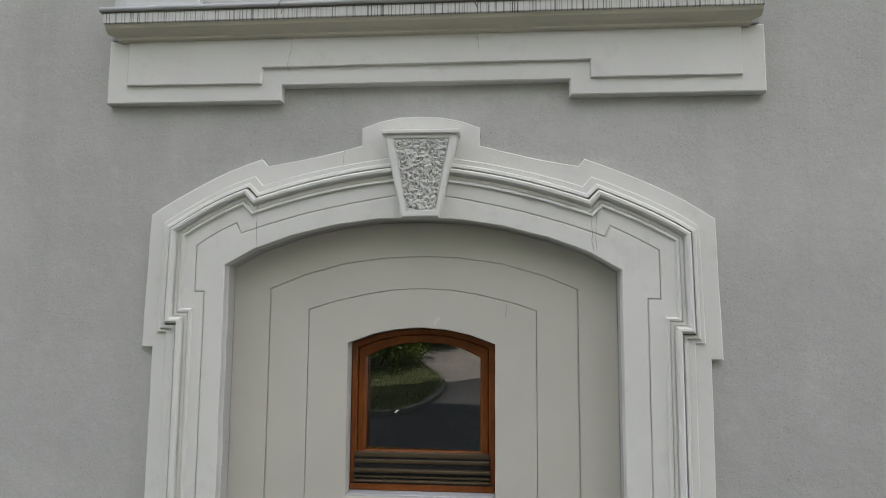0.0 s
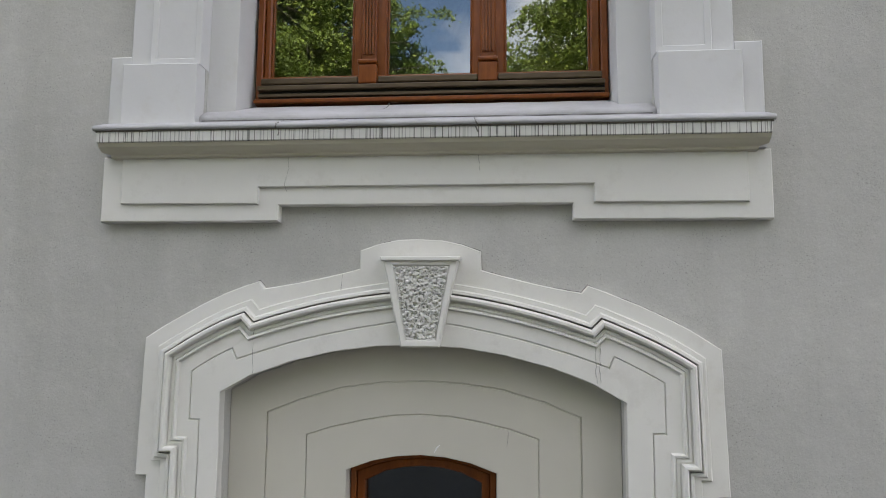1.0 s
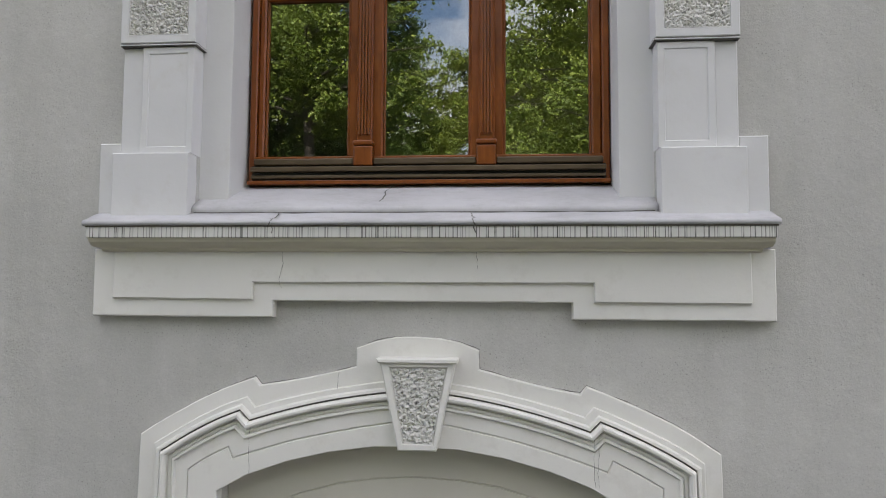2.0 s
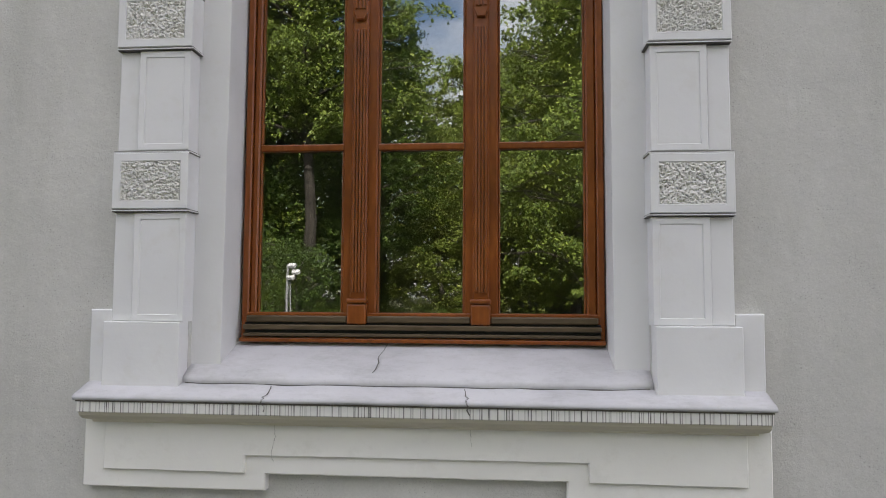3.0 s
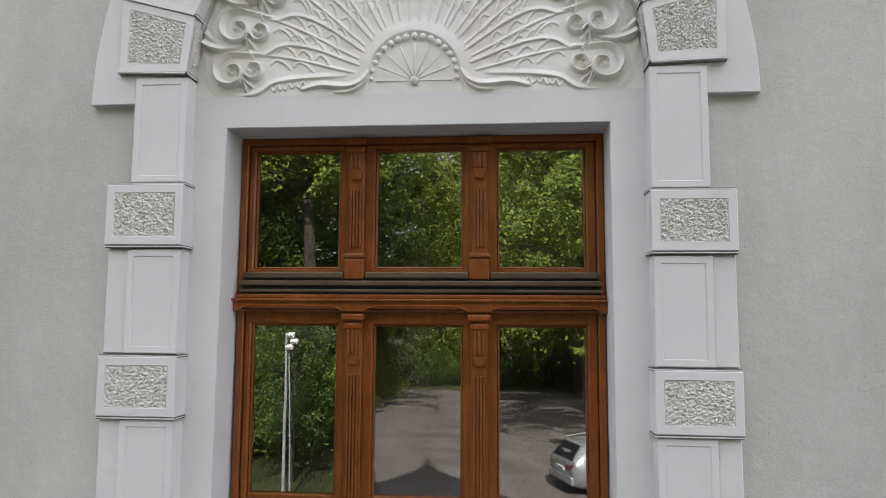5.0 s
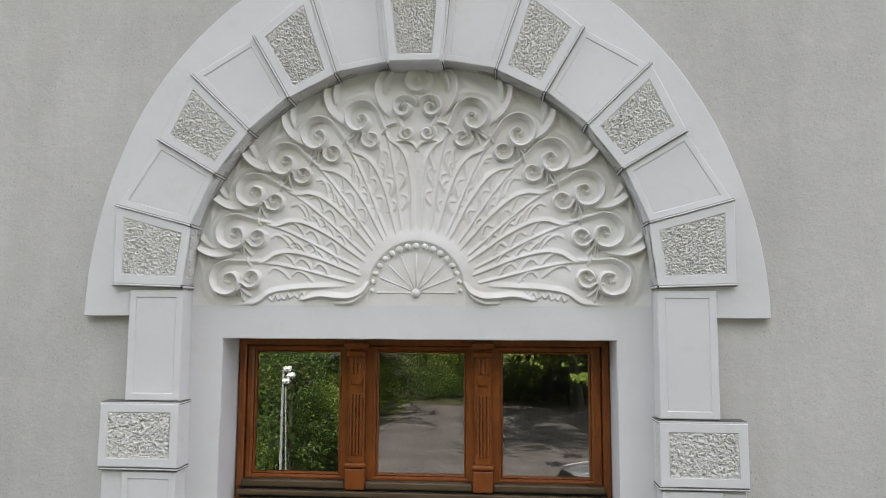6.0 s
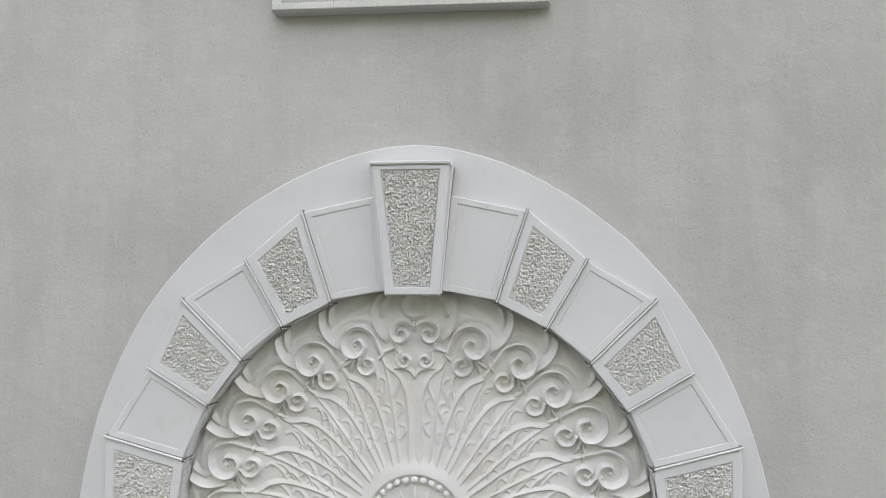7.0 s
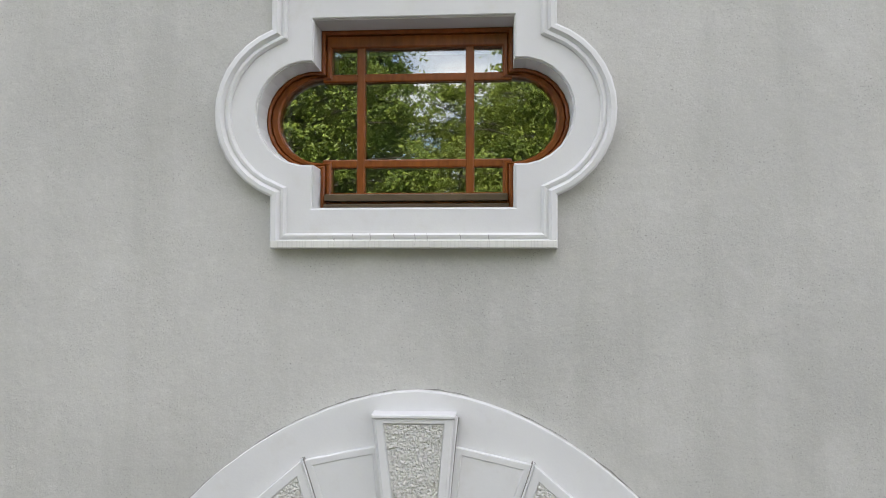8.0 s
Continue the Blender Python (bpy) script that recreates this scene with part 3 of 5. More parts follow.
def great_sill():
    top = thing("window_sill", "weathered white plaster sill with dark drip stains", "window sill", "structure")
    def crease(x):
        """Where the slope ends on the ledge: wavering, drawn back at both ends."""
        back = max(0.0, (abs(x) - 0.80) / 0.14)
        return -0.056 + 0.007 * noise.noise(Vector((x * 5, 3, 0))) + 0.012 * back ** 1.4

    def grid(name, xs, profile, material):
        bm, rows = bmesh.new(), []
        for x in xs:
            rows.append([bm.verts.new((x, y, z + 0.0016 * noise.noise(Vector((x * 7, y * 12, 5))))) for y, z in profile(x)])
        for r, q in zip(rows, rows[1:]):
            for n in range(len(r) - 1):
                bm.faces.new((r[n], r[n + 1], q[n + 1], q[n]))
        for r in (rows[0], rows[-1][::-1]):
            z = min(v.co.z for v in r)
            y = max(v.co.y for v in r)
            bm.faces.new(r + [bm.verts.new((r[0].co.x, y, z - 0.004))])
        ob = part(name, bm, material, top, smooth=True)
        return ob

    def slope(x):
        c = crease(x)
        z = 3.716 + 0.36 * (c + 0.056)
        rise = 3.872 - z - 0.016
        return [(c + 0.004, z - 0.016), (c, z - 0.002), (c + 0.001, z + 0.008), (c + 0.008, z + 0.016)] + [(c + 0.008 + (0.26 - c) * t, z + 0.016 + rise * (t ** 0.82)) for t in (0.12, 0.25, 0.4, 0.55, 0.7, 0.85, 1.0)]

    def ledge(x):
        return [(-0.140, 3.644), (-0.152, 3.646), (-0.157, 3.652), (-0.157, 3.659), (-0.150, 3.667), (-0.110, 3.682), (-0.075, 3.697), (-0.040, 3.708), (0.02, 3.716), (0.09, 3.72)]
    fine = [-0.944 + 1.888 * n / 70 for n in range(71)]
    grid("sill_slope", fine, slope, SILL)
    grid("sill_ledge", [-1.345 + 2.707 * n / 70 for n in range(71)], ledge, SILL)
    # the shadow line under the ledge's lip, put in as a dark strip
    part("shadow_gap", box(-1.3345, 1.3525, -0.1495, -0.02, 3.6395, 3.6525), GAP_DARK, top)
    gap = bmesh.new()
    last = None
    for n in range(121):
        x = -0.93 + 1.86 * n / 120
        c, w = crease(x), 0.0035 + 0.003 * noise.noise(Vector((x * 9, 1, 2)))
        z = 3.716 + 0.36 * (c + 0.056) - 0.008
        pair = [gap.verts.new((x, c - 0.0035, z - max(w, 0.0008))), gap.verts.new((x, c - 0.0035, z))]
        if last:
            gap.faces.new((last[0], pair[0], pair[1], last[1]))
        last = pair
    part("crack", gap, CRACK, top)
    part("ledge", box(-1.338, 1.356, -0.060, 0.02, 3.560, 3.640), SILL, top)
    part("fascia", box(-1.332, 1.350, -0.146, -0.02, 3.597, 3.652, 0.003), STREAKED, top, "sill edge streaked with black drips")
    cove = [(-0.135, 3.597), (-0.128, 3.582), (-0.105, 3.566), (-0.085, 3.558), (-0.082, 3.550), (-0.070, 3.546), (-0.030, 3.546), (-0.030, 3.597)]
    cb = bmesh.new()
    a = [cb.verts.new((-1.300 + (-0.03 if y < -0.1 else 0), y, z)) for y, z in cove]
    b = [cb.verts.new((1.318 + (0.03 if y < -0.1 else 0), y, z)) for y, z in cove]
    for i in range(len(cove)):
        j = (i + 1) % len(cove)
        cb.faces.new((a[i], a[j], b[j], b[i]))
    cb.faces.new(a)
    cb.faces.new(b[::-1])
    part("cove", cb, YELLOWED, top)
    # cracks that run over the sloping top
    rnd = random.Random(4)
    for pts in ([(-0.13, 0.19, 3.853), (-0.150, 0.05, 3.801), (-0.160, -0.045, 3.740)], [(-0.56, -0.07, 3.700), (-0.565, -0.150, 3.6675), (-0.57, -0.1585, 3.655), (-0.565, -0.1485, 3.60)],
                [(0.215, -0.07, 3.700), (0.225, -0.150, 3.6675), (0.228, -0.1585, 3.655), (0.232, -0.1485, 3.60)]):
        cb = bmesh.new()
        line = []
        for p, q in zip(pts, pts[1:]):
            for i in range(5):
                t = i / 5
                line.append((Vector(p).lerp(Vector(q), t), rnd.uniform(-0.008, 0.008)))
        prev = None
        for p, dx in line:
            w = rnd.uniform(0.0015, 0.0032)
            two = [cb.verts.new((p.x + dx - w, p.y - 0.0015, p.z + 0.002)), cb.verts.new((p.x + dx + w, p.y - 0.0015, p.z + 0.002))]
            if prev:
                cb.faces.new((prev[0], prev[1], two[1], two[0]))
            prev = two
        part("crack", cb, CRACK, top)


great_sill()


# ---- pilasters, arch and voussoirs round the great window ----
def block(name, corners, y0, parent, rough=False, seed=0.0, margin=0.036, edge=0.0032, sunk=0.0026, grain=1.0):
    """A plaster block with four corners (x, z), counter-clockwise; in it a pecked field or, behind a thin groove, a plain panel."""
    if not margin:
        return part(name, plate(corners, y0, 0.06, (), edge), PLASTER, parent)
    inner = shifted(turned(corners), margin)
    ob = part(name, plate(corners, y0, 0.06, [inner], edge), PLASTER, parent)
    if rough:
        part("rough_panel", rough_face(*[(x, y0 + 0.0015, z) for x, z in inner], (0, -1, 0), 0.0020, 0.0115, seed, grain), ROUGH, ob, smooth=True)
    else:
        part("flat_panel", plate(shifted(inner, 0.0004), y0 + sunk, 0.05, (), 0.0), PLASTER, ob)
    return ob


def great_surround():
    top = thing("window_surround", "white plaster pilasters and arch with rough-faced blocks round a tall window", "window surround", "structure")
    for s in (-1, 1):
        o = [1.258, 1.165, 0.943] if s > 0 else [1.262, 1.168, 0.943]

        def r(x0, x1, z0, z1):
            return rect(min(s * x0, s * x1), max(s * x0, s * x1), z0, z1)
        part("back_strip", plate(r(o[2] + 0.006, o[0] - 0.002, 3.66, 5.79), -0.030, 0.004, (), 0.004), PLASTER, top)
        part("back_strip", plate(r(o[2] + 0.006, o[1] - 0.004, 5.792, 6.52), -0.030, 0.004, (), 0.004), PLASTER, top)
        part("outer_base", plate(r(1.255, 1.366 if s > 0 else 1.352, 3.66, 4.003), -0.040, 0.004, (), 0.005), PLASTER, top)
        block("base_block", r(0.947, 1.272, 3.67, 3.954), -0.080, top, margin=0)
        # the courses do not quite line up on the two sides
        dz = 0.015 if s < 0 else -0.013
        for z0, z1 in ((3.955, 4.392 + dz), (4.652 + dz, 5.078 + dz), (5.340 + dz, 5.762 + dz)):
            part("outer_strip", plate(r(o[1], o[0] - 0.004, z0, z1), -0.046, 0.004, (), 0.004), PLASTER, top)
            block("smooth_block", r(o[2], o[1], z0, z1), -0.058, top, margin=0.030, sunk=0.0035)
        block("smooth_block", r(o[2], o[1], 6.055 if s < 0 else 6.014, 6.498), -0.058, top, margin=0.030, sunk=0.0035)
        for i, (z0, z1) in enumerate(((4.405 + dz, 4.640 + dz), (5.091 + dz, 5.327 + dz), (5.780 + dz, 6.044 if s < 0 else 6.002))):
            b = block("rough_block", r(o[2] - 0.008, o[0], z0, z1), -0.072, top, True, i * 3.1 + s, grain=0.86)
            xs = s * (o[2] - 0.0085)
            if i == 2:
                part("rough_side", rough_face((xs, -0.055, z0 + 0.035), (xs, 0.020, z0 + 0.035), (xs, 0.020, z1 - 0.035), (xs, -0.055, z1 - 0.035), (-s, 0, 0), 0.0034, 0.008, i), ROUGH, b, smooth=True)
            for z in (z0 - 0.006, z1 + 0.004):
                lo, hi = sorted((s * (o[2] - 0.014), s * o[0]))
                part("joint_lip", box(lo, hi, -0.070, 0.03, z - 0.0028, z + 0.0014), PLASTER, b)
                # dark joint line; its colour also holds the smooth block's shadow gap
                part("joint_mark", box(lo + 0.001, hi - 0.001, -0.0665, 0.0285, z - 0.0064, z + 0.0044), CRACK, b)
    # the arch band: slightly pointed outline
    A, B, ZC = 1.371, 1.630, 6.392
    curve = []
    for i in range(49):
        x = A * math.cos(math.pi * i / 48)
        P = 1.78 + 0.12 * min(1.0, abs(x) / 1.1)
        z = ZC + B * max(0.0, 1 - abs(x / A) ** P) ** (1 / P)
        u = (x / A) ** 2
        curve.append((x - (0.026 * 4 * u * (1 - u) if x < 0 else 0.0), z))
    inner = [(0.949, 6.392)] + arc(0, ARCH_Z, ARCH_R + 0.004, 0, 180, 40) + [(-0.949, 6.392)]
    seam([(x * 1.003, ZC + (z - ZC) * 1.003) for x, z in curve], top, 5)
    part("arch_band", plate(curve + inner[::-1], -0.040, 0.004, (), 0.003), PLASTER, top)
    joints = [((0.950, 6.512), (1.242, 6.522)), ((0.920, 6.762), (1.246, 6.850)), ((0.826, 6.978), (1.076, 7.126)), ((0.690, 7.157), (0.945, 7.402)),
              ((0.525, 7.293), (0.682, 7.560)), ((0.330, 7.392), (0.453, 7.757)), ((0.108, 7.431), (0.158, 7.925))]
    for s in (-1, 1):
        for k in range(6):
            (i0, o0), (i1, o1) = joints[k], joints[k + 1]
            rough = k % 2 == 0
            if not rough:
                lo, hi = Vector(o0), Vector(o1)
                # smooth stones end on the line between the rough stones' heads
                o0, o1 = tuple(Vector(i0).lerp(lo, 0.985)), tuple(Vector(i1).lerp(hi, 0.78 if k == 5 else 0.985))
            grow = 0.008 if rough else 0.0
            pull = [Vector((-p[0], ARCH_Z - p[1])).normalized() * grow for p in (i0, i1)]
            i0, i1 = tuple(Vector(i0) + pull[0]), tuple(Vector(i1) + pull[1])
            quad = turned([(s * p[0], p[1]) for p in (i0, o0, o1, i1)])
            quad = shifted(quad, 0.004)
            ob = block("rough_voussoir" if rough else "smooth_voussoir", quad, -0.0665 if rough else -0.060, top, rough, k * 2.3 + s, 0.038 if rough else 0.028)
            if rough:
                a, b = Vector((s * i0[0], 0, i0[1])), Vector((s * i1[0], 0, i1[1]))
                d = (b - a) * 0.14
                inward = Vector((-(a.x + b.x) / 2, 0, ARCH_Z - (a.z + b.z) / 2)).normalized()
                f, g = Vector((0, -0.060, 0)), Vector((0, 0.020, 0))
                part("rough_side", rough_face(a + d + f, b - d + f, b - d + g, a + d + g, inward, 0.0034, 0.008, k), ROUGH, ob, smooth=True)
    for s in (-1, 1):
        for (i, o) in joints:
            i, o = Vector((s * i[0], i[1])), Vector((s * o[0], o[1]))
            u = (o - i).normalized()
            n = Vector((-u.y, u.x)) * 0.0065
            a = i - u * 0.014
            part("joint_lip", plate([tuple(a + n * 0.45), tuple(a - n * 0.45), tuple(o - n * 0.45), tuple(o + n * 0.45)], -0.0735, 0.032, (), 0.002), PLASTER, top)
            a = a + u * 0.002
            part("joint_mark", plate([tuple(a + n), tuple(a - n), tuple(o - n), tuple(o + n)], -0.0620, 0.031, (), 0.0), JOINT, top)
            c = i - u * 0.012
            m = n * 1.15
            part("joint_mark", plate([tuple(c + m), tuple(c - m), tuple(c - m * 0.7 + u * 0.012), tuple(c + m * 0.7 + u * 0.012)], -0.0735, 0.029, (), 0.003), GAP_DARK, top)
    key = [(-0.104, 7.416), (0.106, 7.416), (0.146, 7.932), (-0.162, 7.932)]
    part("keystone_back", plate([(-0.112, 7.422), (0.114, 7.422), (0.160, 7.926), (-0.176, 7.926)], -0.080, 0.05, (), 0.004), PLASTER, top)
    field = [(-0.066, 7.452), (0.068, 7.452), (0.106, 7.905), (-0.122, 7.905)]
    k = part("keystone", plate(key, -0.108, 0.05, [field], 0.006), PLASTER, top)
    part("cap", plate([(-0.168, 7.928), (0.152, 7.928), (0.154, 7.944), (-0.170, 7.944)], -0.116, 0.0, (), 0.004), PLASTER, k)
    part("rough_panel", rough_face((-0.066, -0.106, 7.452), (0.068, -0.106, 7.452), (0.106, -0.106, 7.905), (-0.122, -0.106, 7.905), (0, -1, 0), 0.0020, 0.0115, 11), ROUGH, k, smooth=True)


great_surround()

tymp = [(0.952, 3.60)] + arc(0, ARCH_Z, ARCH_R + 0.007, 0, 180, 40) + [(-0.952, 3.60)]
tympanum = part("tympanum", plate(tymp, TYMP, 0.45, [[(-0.817, 3.705), (0.806, 3.705), (0.801, 6.302), (-0.803, 6.302)]], 0.003), PLASTER)
tagged(tympanum, "white plaster tympanum with fan and scroll relief above a window", "tympanum", kind="structure")


# ---- relief of the tympanum ----
FAN = (0.0, 6.492)


def polar(r, deg, side):
    return (FAN[0] + side * r * math.cos(radians(deg)), FAN[1] + r * math.sin(radians(deg)))


class Field:
    """A carved plaster surface: heights over the plane of the tympanum, raised stroke by stroke."""

    def __init__(self, step=0.003):
        self.step = step
        self.xs = np.arange(-0.942, 0.9421, step)
        self.zs = np.arange(6.436, 7.446, step)
        self.X, self.Z = np.meshgrid(self.xs, self.zs)
        self.H = np.zeros_like(self.X)

    def stroke(self, pts, high, sharp, soft, sides):
        """Raise a ridge along pts; it falls steeply (over the width sharp) towards sides, gently (over soft) the other way."""
        pts, sides = np.array(pts, float), np.array(sides, float)
        n = len(pts)
        high, sharp, soft = (np.broadcast_to(np.array(v, float), n) for v in (high, sharp, soft))
        # fine, even spacing along the line
        way = np.r_[0, np.cumsum(np.linalg.norm(np.diff(pts, axis=0), axis=1))]
        fine = np.linspace(0, way[-1], max(3, int(way[-1] / 0.0011)))
        pts, sides = (np.stack([np.interp(fine, way, v[:, k]) for k in (0, 1)], 1) for v in (pts, sides))
        sides /= np.linalg.norm(sides, axis=1)[:, None] + 1e-9
        high, sharp, soft = (np.interp(fine, way, v) for v in (high, sharp, soft))
        n = len(pts)
        m = max(sharp.max(), soft.max())
        i0, i1 = np.searchsorted(self.xs, (pts[:, 0].min() - m, pts[:, 0].max() + m))
        j0, j1 = np.searchsorted(self.zs, (pts[:, 1].min() - m, pts[:, 1].max() + m))
        if i1 <= i0 or j1 <= j0:
            return
        gx, gz = self.X[j0:j1, i0:i1].ravel(), self.Z[j0:j1, i0:i1].ravel()
        best, which = np.full(gx.shape, 1e9), np.zeros(gx.shape, int)
        for q in range(n):
            d = (gx - pts[q, 0]) ** 2 + (gz - pts[q, 1]) ** 2
            near = d < best
            best[near], which[near] = d[near], q
        d = np.sqrt(best)
        s = (gx - pts[which, 0]) * sides[which, 0] + (gz - pts[which, 1]) * sides[which, 1]
        x = np.clip(d / np.where(s > 0, sharp[which], soft[which]), 0, 1)
        prof = np.where(s > 0, 1 - x * x * (3 - 2 * x), (1 - x) ** 1.3 * (1 + 0.25 * x))
        h = (high[which] * prof).reshape(j1 - j0, i1 - i0)
        self.H[j0:j1, i0:i1] = np.maximum(self.H[j0:j1, i0:i1], h)

    def swell(self, x, z, r, h):
        self.H += h * np.exp(-((self.X - x) ** 2 + (self.Z - z) ** 2) / (r * r))


def dense(pts, n=8):
    """A smooth line through the given points."""
    out = []
    for i in range(len(pts) - 1):
        p0, p1, p2, p3 = (Vector(pts[max(0, min(len(pts) - 1, k))]) for k in (i - 1, i, i + 1, i + 2))
        for j in range(n):
            x = j / n
            out.append(tuple(0.5 * ((2 * p1) + (p2 - p0) * x + (2 * p0 - 5 * p1 + 4 * p2 - p3) * x * x + (3 * p1 - p0 - 3 * p2 + p3) * x ** 3)))
    return out + [tuple(pts[-1])]


def lefts(pts, sign):
    p = np.array(pts, float)
    d = np.gradient(p, axis=0)
    d /= np.linalg.norm(d, axis=1)[:, None] + 1e-9
    return np.stack([-d[:, 1], d[:, 0]], 1) * sign


def volute(field, centre, place, r0, r1, a0, turns, high, lead=(), soft=0.028, sharp=0.009, n=60):
    """A spiral band round centre, in local coordinates; place() brings them into the wall's plane."""
    loc = list(lead)
    for i in range(n + 1):
        r = r0 + (r1 - r0) * (i / n) ** 0.85
        a = a0 + 2 * math.pi * turns * i / n
        loc.append((centre[0] + r * math.cos(a), centre[1] + r * math.sin(a)))
    pts = np.array([place(*p) for p in loc])
    c = np.array(place(*centre))
    out = pts - c
    rr = np.linalg.norm(out, axis=1)
    out /= rr[:, None] + 1e-9
    m = len(loc)
    t = np.arange(m) / (m - 1)
    field.stroke(pts, high * (0.55 + 0.45 * np.sin(np.pi * np.minimum(1, 0.15 + 0.7 * t))), sharp, np.minimum(soft, 0.55 * rr + 0.003), out)


def ornament_unit(field, r, deg, side, size=1.0):
    """One scroll: volute, its outer rim, counter-volute, bud, knot and the hollow leaf behind. Local u runs outwards, v towards the springing."""
    t = radians(deg)
    ur = Vector((side * math.cos(t), math.sin(t)))
    vt = Vector((side * math.sin(t), -math.cos(t)))
    base = Vector(FAN) + ur * r

    def w(u, v):
        return tuple(base + ur * u * size + vt * v * size)

    def line(pts, high, sharp, soft, sign, n=8):
        p = dense([w(*q) for q in pts], n)
        x = np.linspace(0, 1, len(p))
        field.stroke(p, high * (0.35 + 0.65 * np.sin(np.pi * np.clip(0.1 + 0.85 * x, 0, 1))), sharp, soft, lefts(p, sign * side))

    def curl(pts, centre, highs, sharp, most):
        """A band that rolls up round a centre and falls steeply away from it."""
        p = np.array(dense([w(*q) for q in pts], 9))
        out = p - np.array(w(*centre))
        rr = np.linalg.norm(out, axis=1)
        x = np.linspace(0, 1, len(p))
        field.stroke(p, np.interp(x, np.linspace(0, 1, len(highs)), highs), sharp, np.minimum(most, 0.45 * rr + 0.004), out / (rr[:, None] + 1e-9))

    field.swell(*w(0.01, 0.0), 0.075, 0.006)
    # hollow leaf that reaches for the arch, and the rim round the volute
    line([(0.172, -0.150), (0.140, -0.118), (0.098, -0.098), (0.050, -0.092), (-0.004, -0.106)], 0.046, 0.011, 0.036, 1)
    line([(0.166, -0.196), (0.140, -0.170), (0.116, -0.150), (0.086, -0.132)], 0.030, 0.020, 0.016, 1)
    line([(0.150, -0.092), (0.128, -0.056), (0.116, -0.010), (0.108, 0.030)], 0.012, 0.026, 0.026, -1)
    curl([(-0.020, -0.100), (0.040, -0.098), (0.090, -0.060), (0.106, -0.002), (0.096, 0.050), (0.060, 0.094)], (0, 0), (0.004, 0.011, 0.014, 0.011, 0.003), 0.030, 0.016)
    # volute, counter-volute
    curl([(-0.078, -0.084), (-0.030, -0.082), (0.020, -0.078), (0.062, -0.046), (0.073, 0.002), (0.048, 0.049), (-0.002, 0.062), (-0.042, 0.040), (-0.046, 0.000), (-0.022, -0.026), (0.012, -0.018), (0.014, 0.007), (0.000, 0.009)],
         (0, 0), (0.016, 0.030, 0.046, 0.050, 0.048, 0.044, 0.040, 0.034, 0.032), 0.013, 0.019)
    curl([(-0.034, 0.016), (-0.060, 0.012), (-0.088, 0.026), (-0.117, 0.017), (-0.131, -0.010), (-0.118, -0.038), (-0.086, -0.041), (-0.068, -0.017), (-0.083, -0.001), (-0.097, -0.012)],
         (-0.092, -0.010), (0.028, 0.030, 0.034, 0.034, 0.030, 0.026, 0.020), 0.010, 0.012)
    field.swell(*w(-0.002, 0.0), 0.010, 0.008)
    # bud with three petals, and the knot above the feather
    for dv, far in ((-0.018, 0.060), (0.0, 0.082), (0.018, 0.062)):
        line([(-0.046, 0.020), (-0.058 + dv * 0.7, 0.044), (-0.070 + dv * 1.3, far)], 0.026, 0.010, 0.010, 1, 5)
    line([(-0.070, -0.094), (-0.078, -0.082), (-0.084, -0.068)], 0.026, 0.010, 0.010, 1, 5)
    line([(-0.074, -0.084), (-0.100, -0.084), (-0.126, -0.088)], 0.020, 0.009, 0.012, 1, 5)


